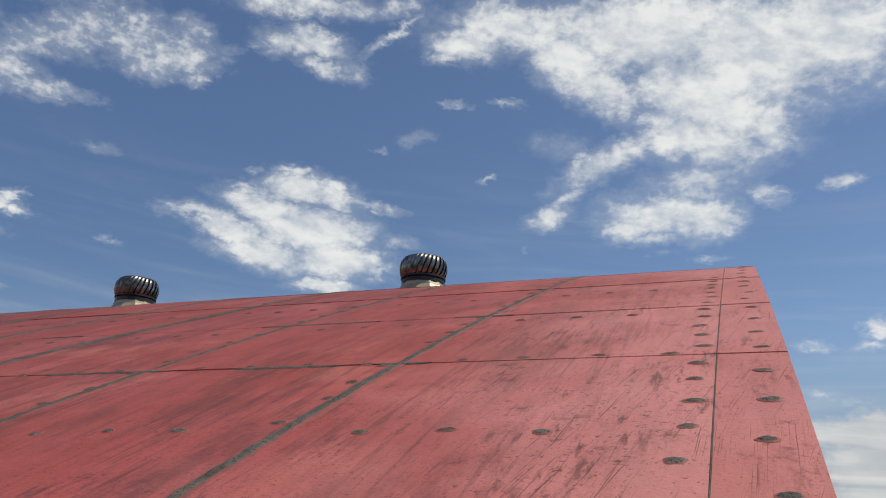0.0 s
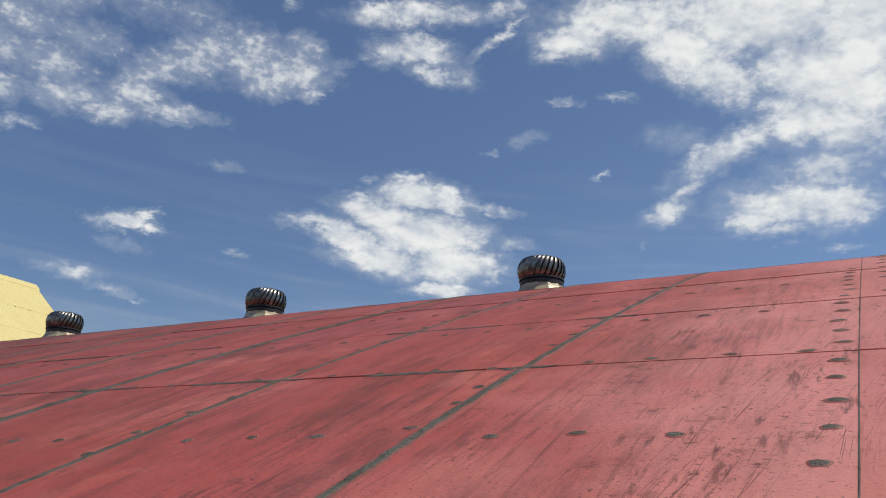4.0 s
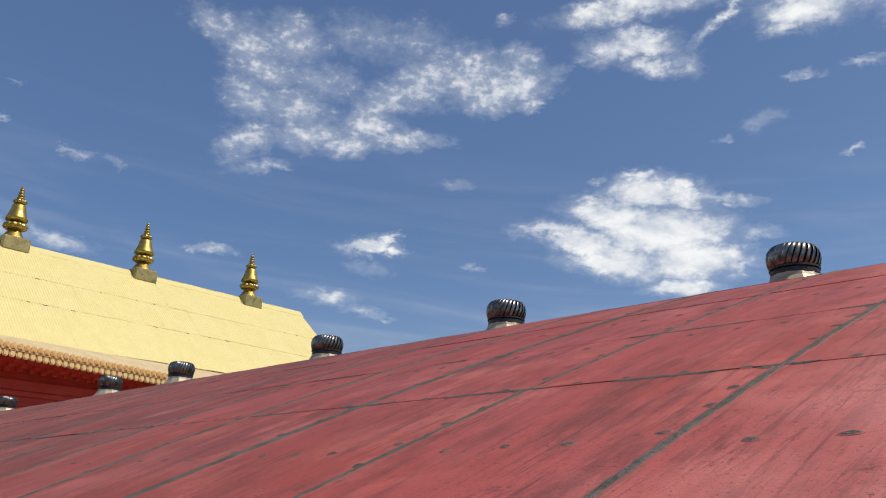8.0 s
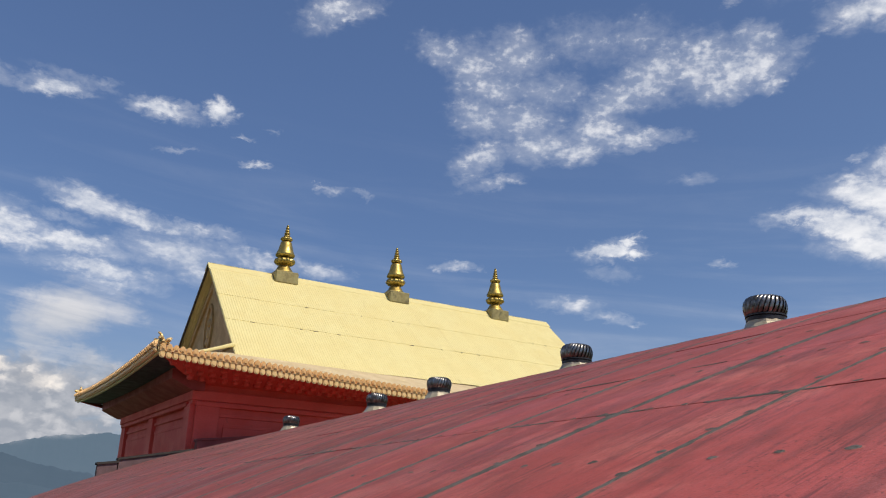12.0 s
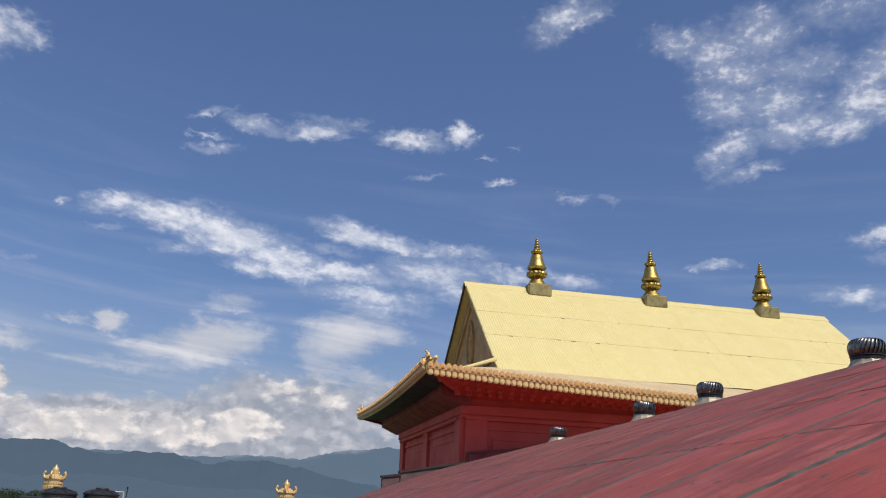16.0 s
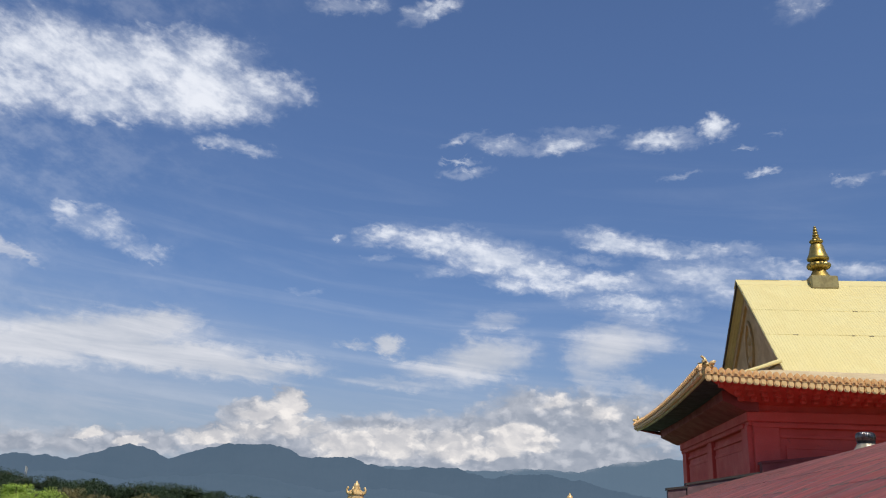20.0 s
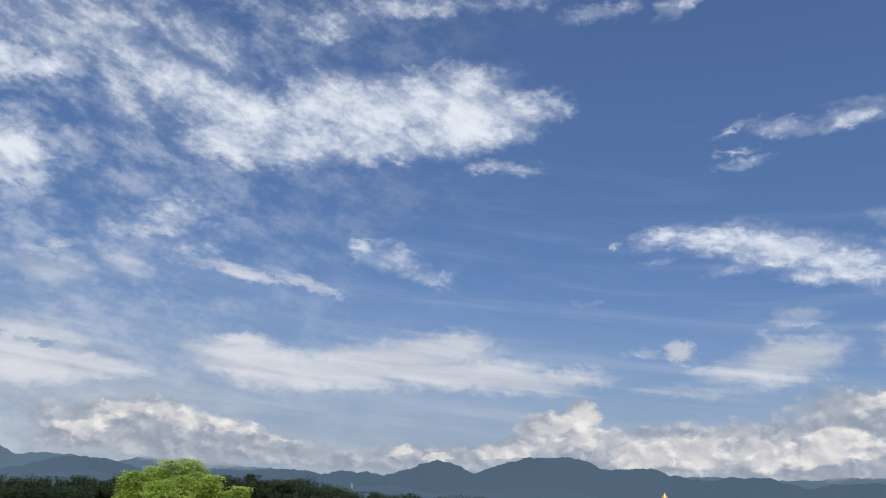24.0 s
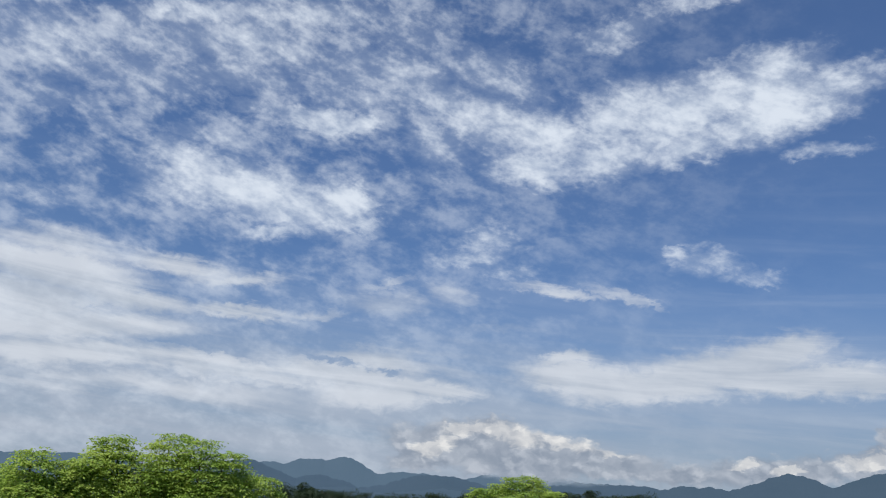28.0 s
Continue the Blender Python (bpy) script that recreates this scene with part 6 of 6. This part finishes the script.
# ---------- mast and house in the distance ----------
x, y = bearing_at(124.33, 420)
mast = thing("radio_mast", "thin white lattice mast above the trees", "mast", at=pose(x, y, GROUND))
for sx, sy in ((-1, -1), (1, -1), (1, 1), (-1, 1)):
    part("leg", tube([(sx * 0.8, sy * 0.8, -1), (sx * 0.3, sy * 0.3, 22.0)], [0.07, 0.05], 5), CONCRETE, mast)
for k in range(8):
    part("brace", box(-0.75 + 0.05 * k, 0.75 - 0.05 * k, -0.08, 0.08, 2.5 * k + 2, 2.5 * k + 2.12), CONCRETE, mast)
part("antenna", box(-0.62, -0.38, -0.12, 0.12, 19.0, 21.5), WHITE_WALL, mast)
part("antenna", box(0.38, 0.62, -0.12, 0.12, 19.8, 22.0), WHITE_WALL, mast)

x, y = bearing_at(138.7, 170)
hut = thing("house", "small white house with a green tin roof among trees", "house", at=pose(x, y, GROUND, 0, 0, 40))
part("wall", box(-3, 3, -2.2, 2.2, -0.1, 9.6), WHITE_WALL, hut)
part("roof", prism([(-3.4, 9.5), (3.4, 9.5), (0, 11.7)], -2.6, 2.6), GREEN_TIN, hut, "green tin gable roof")

# ---------- sheets, mortar seams and patches of the vault ----------
rng = random.Random(5)
for r, (a0, a1) in enumerate(zip(SEAMS, SEAMS[1:])):
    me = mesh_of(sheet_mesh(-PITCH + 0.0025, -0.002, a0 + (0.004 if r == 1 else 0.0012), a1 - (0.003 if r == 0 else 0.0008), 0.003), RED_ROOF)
    for c in range(COLUMNS):
        if SEAM0 - PITCH * c - PITCH < FAR_END:
            continue
        ob = again("roof_sheet", me, roof, pose(SEAM0 - PITCH * c, 0, rng.uniform(-0.002, 0.002)))
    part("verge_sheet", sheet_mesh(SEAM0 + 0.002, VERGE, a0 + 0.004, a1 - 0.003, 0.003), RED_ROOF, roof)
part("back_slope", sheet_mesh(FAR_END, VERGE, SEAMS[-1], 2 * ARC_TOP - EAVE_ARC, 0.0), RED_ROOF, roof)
last = SEAM0 - PITCH * int((SEAM0 - FAR_END) / PITCH)
if last - FAR_END > 0.02:
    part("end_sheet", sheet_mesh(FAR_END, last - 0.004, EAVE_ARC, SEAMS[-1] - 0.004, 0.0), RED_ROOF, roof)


def smear(points, width, seed, height=0.0022, lift=0.0028):
    """A hand-laid mortar band of uneven width along points on the vault ((x, arc) pairs)."""
    rg = random.Random(seed)
    bm = bmesh.new()
    rows = []
    n = len(points)
    side_l = side_r = 0.5
    for i, (x, arc) in enumerate(points):
        x1, a1 = points[min(i + 1, n - 1)]
        x0, a0 = points[max(i - 1, 0)]
        way = Vector((x1 - x0, a1 - a0)).normalized()
        side = Vector((-way.y, way.x))
        side_l = 0.75 * side_l + 0.25 * rg.uniform(0.25, 0.85)
        side_r = 0.75 * side_r + 0.25 * rg.uniform(0.25, 0.85)
        wl, wr = width * (side_l + rg.uniform(-0.05, 0.05)), width * (side_r + rg.uniform(-0.05, 0.05))
        if i in (0, n - 1):
            wl, wr = 0.004, 0.004
        h = height * rg.uniform(0.7, 1.15)
        row = []
        for o, up in ((-wl, -0.0012), (-wl * 0.6, h), (wr * 0.6, h), (wr, -0.0012)):
            row.append(bm.verts.new(on_roof(x + side.x * o, arc + side.y * o, up + lift)[0]))
        rows.append(row)
    for a, b in zip(rows, rows[1:]):
        for k in range(3):
            bm.faces.new((a[k], a[k + 1], b[k + 1], b[k]))
    return bm


def dab_mesh(seed):
    """A trowelled mortar dab over a bolt: an uneven low mound."""
    rg = random.Random(seed)
    bm = bmesh.new()
    rings = []
    n = 16
    p1, p2 = (rg.uniform(0, 6.28) for _ in range(2))
    out = [1 + 0.10 * math.sin(2 * math.pi * k / n + p1) + 0.10 * math.cos(4 * math.pi * k / n) + 0.07 * math.sin(6 * math.pi * k / n + p2) + rg.uniform(-0.13, 0.13) for k in range(n)]
    for f, h in ((1.30, -0.0030), (0.96, -0.0006), (0.72, 0.0010), (0.40, 0.0014)):
        rings.append([bm.verts.new((0.025 * f * out[k] * math.cos(2 * math.pi * k / n), 0.021 * f * out[k] * math.sin(2 * math.pi * k / n), h + rg.uniform(-0.0006, 0.0012))) for k in range(n)])
    tip = bm.verts.new((0, 0, 0.0010))
    for r, (a, b) in enumerate(zip(rings, rings[1:])):
        for k in range(n):
            bm.faces.new((a[k], a[(k + 1) % n], b[(k + 1) % n], b[k])).material_index = 1 if r == 0 else 0
    for k in range(n):
        bm.faces.new((rings[-1][k], rings[-1][(k + 1) % n], tip))
    return bm


for c in range(COLUMNS):
    x = SEAM0 - PITCH * c
    if x < FAR_END:
        break
    if c == 0:
        part("mortar_seam", smear([(x + 0.001, EAVE_ARC + (11.6 - EAVE_ARC) * i / 160) for i in range(161)], 0.0042, 99, 0.0012, 0.0022), MORTAR, roof, "thin mortar joint beside the verge")
        continue
    n = 220 if c < 5 else 110 if c < 11 else 50
    line = [(x + rng.uniform(-0.004, 0.004), EAVE_ARC + (11.6 - EAVE_ARC) * i / n) for i in range(n + 1)]
    band = part("mortar_seam", smear(line, 0.060 if c < 4 else 0.12, 700 + c, 0.0012, 0.0024), STAINED_RED, roof, "grimy band with a rough mortar joint")
    part("mortar_joint", smear(line, 0.034 if c < 3 else 0.075, 100 + c, 0.0042), MORTAR, band)
for s, seam in enumerate(SEAMS[1:3]):
    x = -1.1
    k = 0
    while x > FAR_END + 1.5:
        ln = rng.uniform(0.25, 0.9)
        if rng.random() < (0.75 if s == 0 else 0.4):
            n = max(4, int(ln / 0.05))
            part("mortar_seam", smear([(x - ln * i / n, seam + rng.uniform(-0.004, 0.004)) for i in range(n + 1)], 0.032 if x > -8 else 0.045, 300 + 50 * s + k), MORTAR, roof)
        x -= ln + rng.uniform(0.05, 0.5)
        k += 1

dabs = [mesh_of(dab_mesh(500 + k), [MORTAR, STAINED_RED], True) for k in range(7)]
spots = []
for arc in (5.80, 7.81, 9.0):
    for c in range(COLUMNS):
        for k in range(1, 4):
            spots.append((SEAM0 - PITCH * c - (0.145 if c == 0 else 0.10) - 0.275 * k, arc))
for k in range(19):
    spots.append((-0.085, 5.02 + 0.262 * k))
    spots.append((0.115, 5.0 + 0.36 * k))
for c in range(1, COLUMNS):
    for k in range(24):
        if rng.random() < 0.72:
            spots.append((SEAM0 - PITCH * c - 0.045, 4.85 + 0.262 * k))
for c in range(COLUMNS):
    for k in range(4):
        spots.append((SEAM0 - PITCH * c - 0.15 - 0.275 * k, SEAMS[1] + 0.02))
near, rest = [], []
for x, arc in spots:
    if x < FAR_END + 0.2:
        continue
    x, arc = x + rng.uniform(-0.018, 0.018), arc + rng.uniform(-0.022, 0.022)
    (near if x > -7.6 and arc < 9.2 else rest).append((x, arc))
for k, (x, arc) in enumerate(near):
    p, s = on_roof(x, arc, 0.0045)
    m = Matrix.Translation(p) @ Matrix.Rotation(s, 4, "X") @ Matrix.Rotation(rng.uniform(-0.35, 0.35), 4, "Z") @ Matrix.Diagonal((rng.uniform(0.8, 1.12), rng.uniform(0.8, 1.15), 1, 1))
    again("mortar_dab", dabs[k % 7], roof, m)
vs, fs, slots = [], [], []
for k, (x, arc) in enumerate(rest):
    p, s = on_roof(x, arc, 0.0045)
    m = Matrix.Translation(p) @ Matrix.Rotation(s, 4, "X") @ Matrix.Rotation(rng.uniform(-0.5, 0.5), 4, "Z") @ Matrix.Diagonal((rng.uniform(0.85, 1.4), rng.uniform(0.8, 1.15), 1, 1))
    me = dabs[k % 7]
    o = len(vs)
    vs += [tuple(m @ v.co) for v in me.vertices]
    fs += [[o + i for i in q.vertices] for q in me.polygons]
    slots += [q.material_index for q in me.polygons]
me = bpy.data.meshes.new("mesh")
me.from_pydata(vs, [], fs)
me.materials.append(MORTAR)
me.materials.append(STAINED_RED)
me.polygons.foreach_set("material_index", slots)
ob = new("mortar_dabs", me)
ob.parent = roof
tagged(ob, "rows of small mortar dabs far along the roof", kind="stuff")
